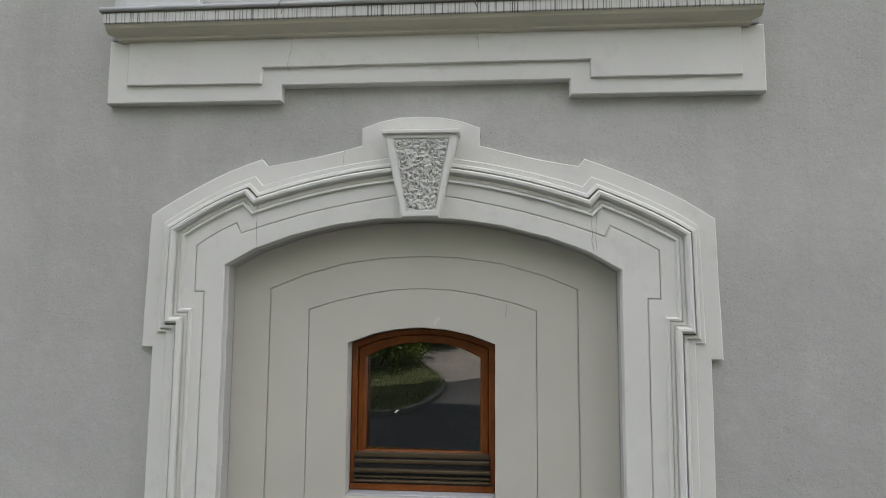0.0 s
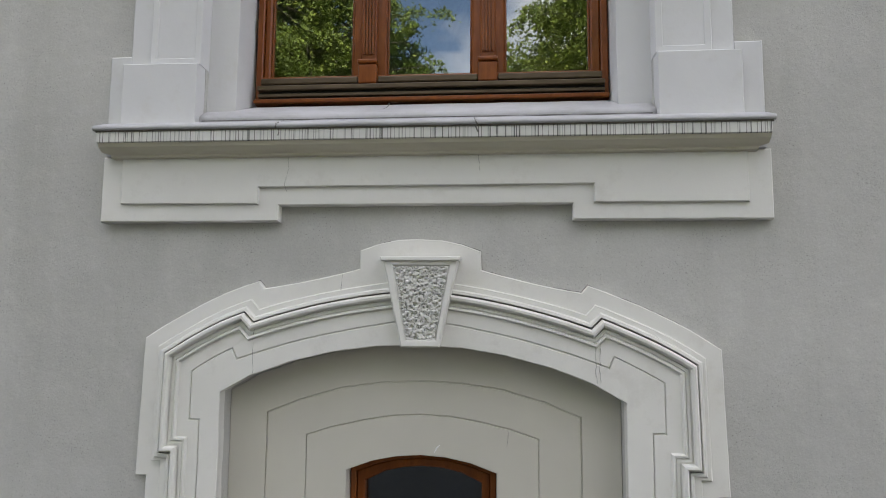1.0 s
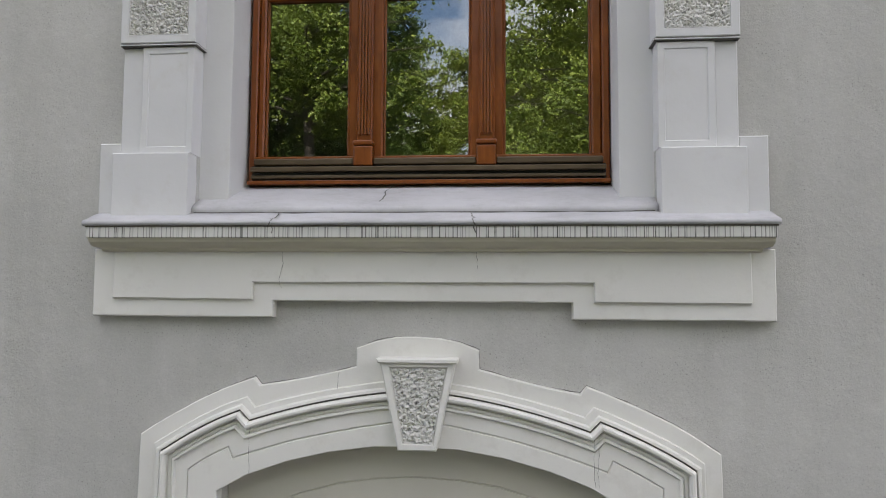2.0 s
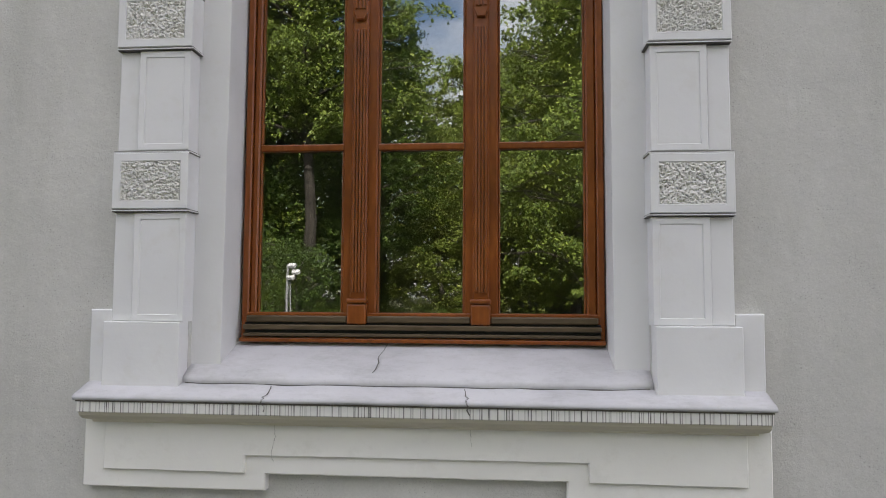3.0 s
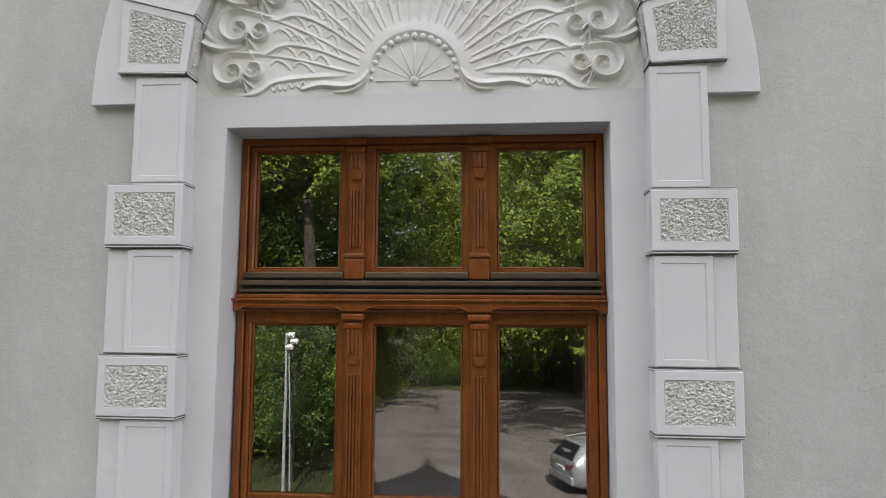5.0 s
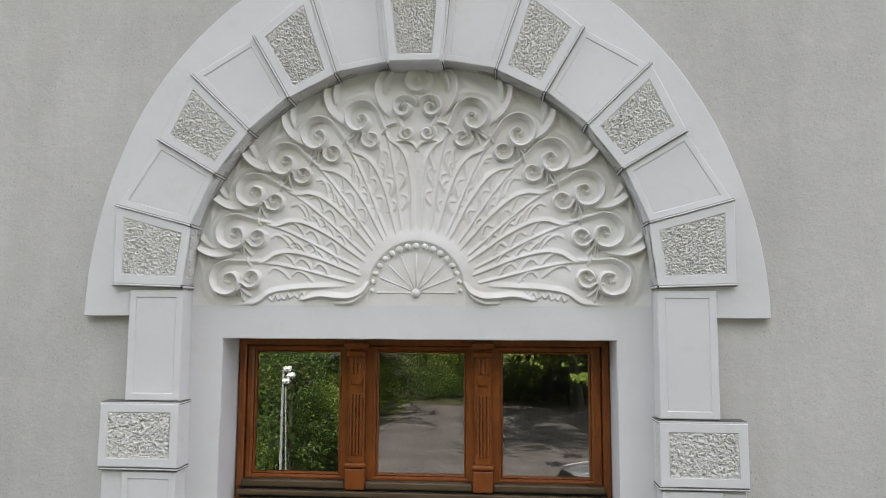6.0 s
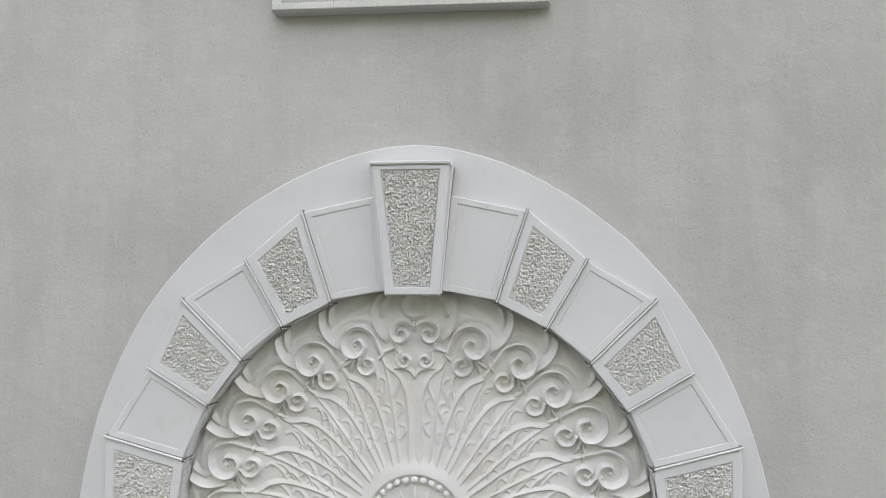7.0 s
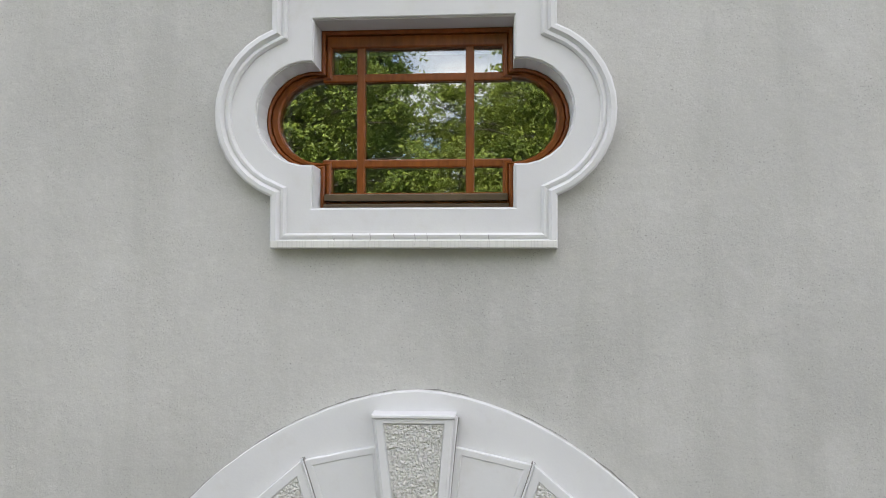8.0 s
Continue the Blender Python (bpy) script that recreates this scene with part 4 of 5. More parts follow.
def relief():
    field = Field()
    rnd = random.Random(7)
    for side in (-1, 1):
        for r, d in ((0.784, 4.0), (0.800, 17.7), (0.800, 31.2), (0.777, 44.4), (0.776, 57.3), (0.760, 72.0)):
            d += rnd.uniform(-0.4, 0.4)
            ornament_unit(field, r, d, side, rnd.uniform(0.97, 1.03))

            def ray(rs, degs, high, sharp, soft, sign):
                p = dense([polar(a, d + b, side) for a, b in zip(rs, degs)], 12)
                x = np.linspace(0, 1, len(p))
                field.stroke(p, high * (0.45 + 0.55 * np.sin(np.pi * np.clip(0.2 + 0.7 * x, 0, 1))), sharp, soft, lefts(p, sign * side))
            # two ribs to each feather, the upper one bent like a sickle
            ray((0.690, 0.655, 0.630, 0.605, 0.545, 0.440, 0.325, 0.245), (6.4, 7.0, 8.8, 11.0, 13.5, 14.7, 13.9, 12.6), 0.0130, 0.0050, 0.022, 1)
            ray((0.660, 0.570, 0.450, 0.360, 0.262), (6.9, 7.3, 7.0, 6.0, 4.6), 0.0105, 0.0045, 0.014, 1)
            # rows of sickle-shaped barbs, each ending in a small cusp
            for off, r_from, r_to, count in ((10.2, 0.560, 0.390, 3), (16.6, 0.590, 0.370, 4), (4.4, 0.570, 0.470, 2)):
                if off > 15 and d > 65:
                    continue
                for k in range(count):
                    a = r_from + (r_to - r_from) * (k + rnd.uniform(-0.15, 0.15)) / (count - 1)
                    half = 0.036 * (0.55 + 0.75 * (a - 0.3) / 0.3) * rnd.uniform(0.85, 1.15)
                    y = np.linspace(0, 1, 16)
                    rr = a + half * (1 - 2 * y)
                    c = d + off + rnd.uniform(-0.4, 0.4) + (3.3 * np.sin(np.pi * y ** 0.7) ** 0.8 - 2.4 * y) * (0.45 / a) * 0.8
                    p = np.stack([FAN[0] + side * rr * np.cos(np.radians(c)), FAN[1] + rr * np.sin(np.radians(c))], 1)
                    field.stroke(p, 0.0100 * (0.35 + 0.65 * np.sin(np.pi * np.clip(y, 0.08, 0.9))), 0.0042, 0.015, lefts(p, side))
                    end = Vector(p[-1])
                    tick = [tuple(end), tuple(end + Vector((side * 0.006, 0.008))), tuple(end + Vector((side * 0.016, 0.007)))]
                    field.stroke(tick, (0.006, 0.007, 0.003), 0.0040, 0.006, lefts(tick, side))
    for side in (-1, 1):
        def curve(pts, high, sharp, soft, sign=1, n=10, ends=0.15):
            p = dense([(side * x, z) for x, z in pts], n)
            x = np.linspace(0, 1, len(p))
            field.stroke(p, high * (ends + (1 - ends) * np.sin(np.pi * np.clip(0.06 + 0.9 * x, 0, 1)) ** 0.6), sharp, soft, lefts(p, sign * side))
        # leafy hem below the lowest feather
        curve([(0.800, 6.418), (0.740, 6.425), (0.66, 6.452), (0.60, 6.490), (0.50, 6.506), (0.40, 6.512), (0.31, 6.516)], 0.015, 0.006, 0.024, 1)
        for k, x in enumerate((0.585, 0.535, 0.475)):
            curve([(x + 0.03, 6.472 + 0.004 * k), (x + 0.012, 6.458 + 0.006 * k), (x, 6.480 + 0.006 * k), (x - 0.012, 6.462 + 0.008 * k), (x - 0.03, 6.478 + 0.008 * k)], 0.010, 0.006, 0.012, 1, 6)
        # ribbon flowing from the bead row
        curve([(0.196, 6.530), (0.222, 6.492), (0.270, 6.470), (0.330, 6.470), (0.400, 6.476), (0.470, 6.462)], 0.026, 0.010, 0.026, -1, 10, 0.3)
        curve([(0.205, 6.505), (0.232, 6.470), (0.275, 6.448), (0.330, 6.446)], 0.020, 0.009, 0.018, -1)
        # heart of volutes under the keystone
        def at(x, z):
            return (side * x, z)
        volute(field, (0.056, 7.260), at, 0.060, 0.010, 2.6, -1.35, 0.036, [(0.0, 7.304), (0.006, 7.310)], 0.026, 0.012, 50)
        volute(field, (0.042, 7.154), at, 0.038, 0.008, 0.9, -1.35, 0.028, [(0.078, 7.222), (0.074, 7.200)], 0.016, 0.010, 40)
        curve([(0.0, 7.085), (0.022, 7.112), (0.058, 7.122), (0.085, 7.120)], 0.020, 0.007, 0.016, -1)
        curve([(0.088, 7.200), (0.112, 7.192), (0.132, 7.182)], 0.022, 0.010, 0.010, 1)
        curve([(0.030, 7.06), (0.034, 6.96), (0.030, 6.86), (0.026, 6.77)], 0.007, 0.004, 0.012, 1)
        for k in range(4):
            curve([(0.012, 7.00 - 0.07 * k), (0.020, 6.985 - 0.07 * k), (0.022, 6.965 - 0.07 * k)], 0.006, 0.004, 0.008, 1, 5)
    x = np.linspace(0, 2 * math.pi, 40)
    ring = np.stack([0.050 * np.cos(x), 7.378 + 0.048 * np.sin(x)], 1)
    field.stroke(ring, 0.030, 0.016, 0.040, np.stack([np.cos(x), np.sin(x)], 1))
    field.swell(0.0, 7.378, 0.014, 0.022)
    # smooth swelling round the bead row
    x = np.radians(np.linspace(2, 178, 90))
    ring = np.stack([0.200 * np.cos(x), 6.500 + 0.204 * np.sin(x)], 1)
    field.stroke(ring, 0.016 * np.sin(x) ** 0.4, 0.078, 0.012, np.stack([np.cos(x), np.sin(x)], 1))
    # uneven trowel work, fading out at the arch
    X, Z = field.X, field.Z
    gap = np.minimum(0.942 - np.hypot(X, Z - ARCH_Z), Z - 6.436)
    field.H += (0.0013 * np.sin(X * 31 + 2 * np.sin(Z * 23)) * np.sin(Z * 37 + X * 11) + 0.0013) * np.clip(gap / 0.08, 0, 1) ** 2
    field.H *= np.where(np.hypot(X, Z - FAN[1]) < 0.70, 0.85, 1.0) * np.clip(gap / 0.012, 0, 1)
    # split into its motifs, with one continuous shading
    gz, gx = np.gradient(field.H, field.step)
    nrm = np.stack([-gx, -np.ones_like(gx), -gz], 2)
    nrm /= np.linalg.norm(nrm, axis=2)[:, :, None]
    R, A = np.hypot(X, Z - FAN[1]), np.degrees(np.arctan2(Z - FAN[1], np.abs(X)))
    sector = np.clip(np.floor((A + 4) / 14.0), 0, 6).astype(int) + np.where(X < 0, 10, 0)
    sector[sector == 16] = 6
    kind = np.where(R > 0.655, 100, np.where(R > 0.235, 200, 300)) + sector
    kind[R <= 0.235] = 300
    key = kind[:-1, :-1]
    inside = (gap[:-1, :-1] > 0) & (gap[1:, :-1] > 0) & (gap[:-1, 1:] > 0) & (gap[1:, 1:] > 0)
    cols = len(field.xs)
    index = np.arange(X.size).reshape(X.shape)
    P = np.stack([X, TYMP - 0.0006 - field.H, Z], 2).reshape(-1, 3)
    N = nrm.reshape(-1, 3)
    for value in np.unique(key[inside]):
        j, i = np.nonzero(inside & (key == value))
        quads = np.stack([index[j, i], index[j, i + 1], index[j + 1, i + 1], index[j + 1, i]], 1)
        used, back_map = np.unique(quads.ravel(), return_inverse=True)
        name = {1: "scroll", 2: "feather", 3: "fan_field"}[int(value) // 100]
        ob = part(name, (P[used].tolist(), back_map.reshape(-1, 4).tolist()), RELIEF, tympanum, smooth=True)
        ob.data.normals_split_custom_set_from_vertices(N[used].tolist())
    # fan: bead row, ribs, hub and the smooth swelling round it
    for i in range(17):
        a = 180 * (i + 0.0) / 16
        r = 0.0095 + 0.0048 * math.sin(radians(a))
        bm = bmesh.new()
        bmesh.ops.create_uvsphere(bm, u_segments=12, v_segments=8, radius=r, matrix=Matrix.Translation((0.180 * math.cos(radians(a)), TYMP - 0.008, 6.500 + 0.182 * math.sin(radians(a)))))
        part("bead", bm, RELIEF, tympanum, smooth=True)
    for i in range(9):
        a = 180 * i / 8
        part("fan_rib", sweep([polar(0.018, a, 1), polar(0.09, a, 1), polar(0.160, a, 1)], bead(0.007, 0.007, TYMP + 0.001, 4), [0.8, 1, 1.3]), RELIEF, tympanum, smooth=True)
    bm = bmesh.new()
    bmesh.ops.create_uvsphere(bm, u_segments=14, v_segments=8, radius=0.019, matrix=Matrix.Translation((0, TYMP - 0.006, 6.490)))
    part("hub", bm, RELIEF, tympanum, smooth=True)


relief()


# ---- the great window ----
HANDMADE = 0.0


def pane(outline, y, parent):
    ob = part("pane", plate(outline, y, y + 0.004, (), 0.0), GLASS, parent)
    ob.visible_shadow = False
    return ob


def great_window():
    top = thing("window_2", "tall three-light wooden window with transom and fluted mullions", "window", "structure", at=(0, 0.018, 0))
    Z0, Z1 = 3.86, 6.300
    cols = [(-0.737, -0.350), (-0.194, 0.1955), (0.343, 0.724)]
    part("window_frame", plate(rect(-0.799, 0.799, Z0, Z1), 0.185, 0.27, [rect(-0.768, 0.768, 3.99, 5.535), rect(-0.768, 0.768, 5.70, 6.270)], 0.005), WOOD, top)
    for (z0, z1), bars, head in (((3.975, 5.474), 4.732, 0.060), ((5.716, 6.246), None, 0.024)):
        holes = [rect(a, b, z0, z1) for a, b in cols]
        part("sash_frame", plate(rect(-0.767, 0.767, z0 - 0.02, z1 + head), 0.198, 0.262, holes, 0.007), WOOD, top)
        for a, b in cols:
            part("glazing_bead", sweep(rect(a, b, z0, z1), [(0.0, 0.24), (0.0, 0.216), (0.003, 0.212), (0.006, 0.213), (0.009, 0.219), (0.009, 0.24)], closed=True), WOOD, top)
            if bars:
                part("glazing_bar", box(a, b, 0.204, 0.25, bars - 0.016, bars + 0.016, 0.006), WOOD, top)
                pane(rect(a + 0.001, b - 0.001, z0 + 0.001, bars - 0.002), 0.226, top)
                pane(rect(a + 0.001, b - 0.001, bars + 0.002, z1 - 0.001), 0.2265, top)
            else:
                pane(rect(a + 0.001, b - 0.001, z0 + 0.001, z1 - 0.001), 0.2255, top)
    # mullions: little fluted pilasters
    for x in (-0.273, 0.268):
        for lower in (True, False):
            z0, z1 = (3.940, 5.521) if lower else (5.668, 6.287)
            cap0 = z1 - 0.036
            neck = cap0 - (0.148 if lower else 0.112)
            shaft = part("mullion", plate(rect(x - 0.036, x + 0.036, z0, z1), 0.172, 0.20, (), 0.006), WOOD, top)
            bm = bmesh.new()
            for dx in (-0.021, -0.007, 0.007, 0.021):
                box(x + dx - 0.0045, x + dx + 0.0045, 0.163, 0.175, z0 + 0.14, neck - 0.075, 0.003, bm)
            part("fluting", bm, WOOD, shaft)
            part("base", box(x - 0.042, x + 0.042, 0.150, 0.195, z0, z0 + 0.088, 0.006), WOOD, shaft)
            part("base_cap", box(x - 0.045, x + 0.045, 0.144, 0.195, z0 + 0.092, z0 + 0.112, 0.006), WOOD, shaft)
            part("neck", plate([(x - 0.033, neck + 0.0), (x - 0.018, neck - 0.036), (x + 0.018, neck - 0.036), (x + 0.033, neck), (x + 0.033, cap0), (x - 0.033, cap0)], 0.156, 0.19, (), 0.005), WOOD, shaft)
            bm = bmesh.new()
            for dx in (-0.018, 0.0, 0.018):
                box(x + dx - 0.006, x + dx + 0.006, 0.148, 0.160, neck + 0.012, cap0 - 0.036, 0.003, bm)
            part("triglyph", bm, WOOD, shaft)
            part("ring", box(x - 0.040, x + 0.040, 0.148, 0.195, cap0 - 0.030, cap0 - 0.004, 0.006), WOOD, shaft)
            part("capital", box(x - 0.050, x + 0.050, 0.138, 0.195, cap0 + 0.006, z1 - 0.001, 0.007), WOOD, shaft)
    # rails with rain drips under each tier
    for z in (3.86, 5.585):
        part("bottom_rail", box(-0.798, 0.798, 0.158, 0.20, z, z + 0.018, 0.004), WOOD, top)
        for a, b, y in ((z + 0.026, z + 0.041, 0.156), (z + 0.055, z + 0.077, 0.146)):
            part("drip_rail", box(-0.778, 0.778, y, 0.20, a, b, 0.004), RAIL, top)
        # black strip in place of the shadow behind the drip rails
        part("shadow_rail", box(-0.780, 0.780, 0.178, 0.21, z + 0.022, z + 0.086), BLACK, top)
        for a, b in ((-0.768, -0.318), (-0.228, 0.223), (0.313, 0.768)):
            part("sash_rail", box(a, b, 0.160, 0.21, z + 0.086, z + 0.116, 0.006), RAIL, top)
    # transom with its carved edge: a long sunk moulding with rounded ends over each light
    part("transom", plate(rect(-0.806, 0.806, 5.528, 5.585), 0.150, 0.20, (), 0.004), WOOD, top)
    part("transom_moulding", box(-0.811, 0.811, 0.136, 0.20, 5.572, 5.584, 0.004), WOOD, top)
    for a, b in ((-0.775, -0.325), (-0.222, 0.217), (0.318, 0.775)):
        hump = [(a, 5.534), (b, 5.534), (b - 0.008, 5.545), (b - 0.028, 5.554), (b - 0.050, 5.558), (a + 0.050, 5.558), (a + 0.028, 5.554), (a + 0.008, 5.545)]
        lip = part("transom_panel", plate(hump, 0.141, 0.16, (), 0.004), WOOD, top)
        # thin dark ring a little inside the panel's edge
        part("groove", plate(shifted(turned(hump), 0.0065), 0.1398, 0.15, [shifted(turned(hump), 0.0095)], 0.0), DARK_WOOD, lip)


great_window()


# ---- oculus ----
def oculus_surround():
    top = thing("oculus_surround", "white moulded plaster surround of a lobed oculus window", "window surround", "structure")
    hole = oculus(0.407, 0.385, 0.427, 0.213)
    outer = oculus(0.569, 0.545, 0.440, 0.361)
    part("band", plate(outer, -0.042, 0.004, [hole], 0.004), PLASTER, top)
    rim = shifted(turned(outer), 0.020)
    prof = [(0.020, -0.040), (0.020, -0.058), (0.012, -0.064), (-0.004, -0.066), (-0.010, -0.056), (-0.016, -0.050), (-0.024, -0.056), (-0.032, -0.058), (-0.040, -0.050), (-0.042, -0.040)]
    part("rim", sweep(rim, [(-s, y) for s, y in prof], closed=True), PLASTER, top)
    part("lining", plate(oculus(0.407, 0.385, 0.427, 0.213, 0.0), -0.030, 0.30, [oculus(0.403, 0.381, 0.427, 0.209)], 0.0), PLASTER, top)
    part("drip_edge", box(OX - 0.566, OX + 0.566, -0.0675, -0.040, OZ - 0.543, OZ - 0.514, 0.003), FAINT_STREAKS, top)
    for x, low, high in ((-0.31, -0.537, -0.496), (-0.235, -0.522, -0.490), (-0.165, -0.520, -0.484), (-0.07, -0.526, -0.488), (0.012, -0.538, -0.490), (0.06, -0.520, -0.486), (0.19, -0.524, -0.488), (0.30, -0.518, -0.492)):
        crack("crack", [(OX + x, OZ + high), (OX + x + 0.003, OZ + (low + high) / 2), (OX + x + 0.001, OZ + low)], 0.0026, -0.0668, top, int(x * 900) + 500)


oculus_surround()


def oculus_window():
    top = thing("window_3", "lobed wooden oculus window with glazing bars", "window", "structure")
    out = oculus(0.4025, 0.3805, 0.427, 0.2085)
    inn = oculus(0.360, 0.307, 0.405, 0.180)
    part("window_frame", plate(out, 0.085, 0.18, [oculus(0.385, 0.362, 0.425, 0.196)], 0.005), WOOD, top)
    part("sash", plate(oculus(0.385, 0.362, 0.425, 0.196), 0.098, 0.17, [inn], 0.007), WOOD, top)
    ob = part("pane", plate(inn, 0.130, 0.134, (), 0.0), GLASS, top)
    ob.visible_shadow = False
    for x in (-0.236, 0.224):
        part("glazing_bar", box(OX + x - 0.018, OX + x + 0.018, 0.106, 0.15, OZ - 0.312, OZ + 0.312, 0.006), WOOD, top)
    for z in (-0.182, 0.182):
        part("glazing_bar", box(OX - 0.40, OX + 0.40, 0.108, 0.15, OZ + z - 0.0175, OZ + z + 0.0175, 0.006), WOOD, top)
    part("drip_rail", box(OX - 0.380, OX + 0.380, 0.058, 0.12, OZ - 0.345, OZ - 0.315, 0.005), RAIL, top)
    part("drip_rail", box(OX - 0.385, OX + 0.385, 0.065, 0.12, OZ - 0.372, OZ - 0.356, 0.004), RAIL, top)


oculus_window()


# ---- forecourt ----
def sheet(name, outline, z, material, label, category, kind="structure"):
    bm = bmesh.new()
    bm.faces.new([bm.verts.new((x, y, z)) for x, y in turned(outline)])
    bmesh.ops.triangulate(bm, faces=bm.faces)
    return tagged(part(name, bm, material), label, category, kind=kind)


LAWN_EDGE = [(-3.7, -11.9), (-3.25, -12.5), (-3.05, -13.6), (-3.1, -15.5), (-3.4, -18.0), (-4.1, -21.0), (-5.6, -25.0), (-7.0, -30.0), (-9.0, -42.0)]
sheet("ground", [(-600, -600), (600, -600), (600, 600), (-600, 600)], -0.06, SOIL, "leaf-strewn woodland ground reaching to the horizon", "ground")
sheet("road", [(-40, -0.01), (40, -0.01), (40, -14.2), (-40, -14.2)], 0.0, ASPHALT, "dark asphalt drive before the building", "road")
sheet("pavement", [(-40, -14.2), (40, -14.2), (40, -46.5), (-40.0, -46.5)], -0.006, PAVING, "sunlit grey paved forecourt", "pavement")
lawn = [(-30.0, -11.7), (-4.4, -11.7)] + LAWN_EDGE + [(-30.0, -42.0)]
sheet("lawn", lawn, 0.08, GRASS, "rough grass beside the forecourt", "lawn")
kerb_line = [(-30.0, -11.7), (-4.4, -11.7)] + LAWN_EDGE
kb = bmesh.new()
prev = None
for i, (x, y) in enumerate(kerb_line):
    a = Vector(kerb_line[max(0, i - 1)])
    c = Vector(kerb_line[min(len(kerb_line) - 1, i + 1)])
    u = (c - a).normalized()
    n = Vector((-u.y, u.x))
    ring = [kb.verts.new((x + n.x * s, y + n.y * s, z)) for s, z in ((0.02, -0.05), (0.02, 0.11), (0.0, 0.12), (-0.12, 0.12), (-0.13, 0.08))]
    if prev:
        for j in range(4):
            kb.faces.new((prev[j], prev[j + 1], ring[j + 1], ring[j]))
    prev = ring
tagged(part("kerb", kb, KERB), "mossy grey concrete kerb round the lawn", "kerb", kind="structure")


def tufts():
    rng = np.random.default_rng(5)
    verts, faces = [], []
    for _ in range(7000):
        y = -11.9 - 26 * rng.random() ** 1.3
        edge = np.interp(-y, [-p[1] for p in LAWN_EDGE], [p[0] for p in LAWN_EDGE])
        x = edge - 0.2 - 9 * rng.random()
        h, a, w = 0.04 + 0.09 * rng.random(), rng.random() * 6.28, 0.010 + 0.018 * rng.random()
        k = len(verts)
        dx, dy = math.cos(a) * w, math.sin(a) * w
        lean = (rng.random(2) - 0.5) * 0.12
        verts += [(x - dx, y - dy, 0.08), (x + dx, y + dy, 0.08), (x + lean[0], y + lean[1], 0.08 + h)]
        faces.append((k, k + 1, k + 2))
    tagged(part("grass_tufts", (verts, faces), GRASS), "loose tufts of long grass on the lawn", "grass", kind="stuff")


tufts()


# ---- trees ----
def tube(bm, pts, radii, seg=7):
    rows = []
    for i, p in enumerate(pts):
        p = Vector(p)
        d = (Vector(pts[min(len(pts) - 1, i + 1)]) - Vector(pts[max(0, i - 1)])).normalized()
        a = d.orthogonal().normalized()
        b = d.cross(a)
        rows.append([bm.verts.new(p + (a * math.cos(6.2832 * k / seg) + b * math.sin(6.2832 * k / seg)) * radii[i]) for k in range(seg)])
    for r, q in zip(rows, rows[1:]):
        for k in range(seg):
            bm.faces.new((r[k], r[(k + 1) % seg], q[(k + 1) % seg], q[k]))
    bm.faces.new(rows[-1])
    return bm


def leaves(centres, spread, count, size, rng, flat=0.6):
    """Single folded leaves strewn round the given places."""
    n = len(centres) * count
    c = np.repeat(np.array(centres), count, axis=0)
    g = rng.normal(size=(n, 3)) * spread
    # each clump is a spray: flattened, tilted its own way, denser or looser than the next
    k = len(centres)
    wide, slope = np.repeat(0.55 + 0.65 * rng.random(k), count), np.repeat(rng.normal(size=(k, 2)) * 0.40, count, axis=0)
    g[:, :2] *= wide[:, None]
    g[:, 2] = g[:, 2] * flat * 0.55 * wide + (g[:, :2] * slope).sum(1) - 0.25 * (g[:, :2] ** 2).sum(1) / spread
    p = c + g
    nrm = rng.normal(size=(n, 3)) * 0.75 + np.array([0, 0.5, 0.6])
    nrm /= np.linalg.norm(nrm, axis=1)[:, None]
    t = np.cross(nrm, rng.normal(size=(n, 3)))
    t /= np.linalg.norm(t, axis=1)[:, None]
    b = np.cross(nrm, t)
    s = size * (0.6 + 0.8 * rng.random(n))[:, None]
    v = np.stack([p - t * s * 0.5, p + b * s * 0.33 - nrm * s * 0.08, p + t * s * 0.55, p - b * s * 0.33 - nrm * s * 0.08], axis=1).reshape(-1, 3)
    i = np.arange(n) * 4
    f = np.stack([np.stack([i, i + 1, i + 2], 1), np.stack([i, i + 2, i + 3], 1)], 1).reshape(-1, 3)
    return v.tolist(), f.tolist()


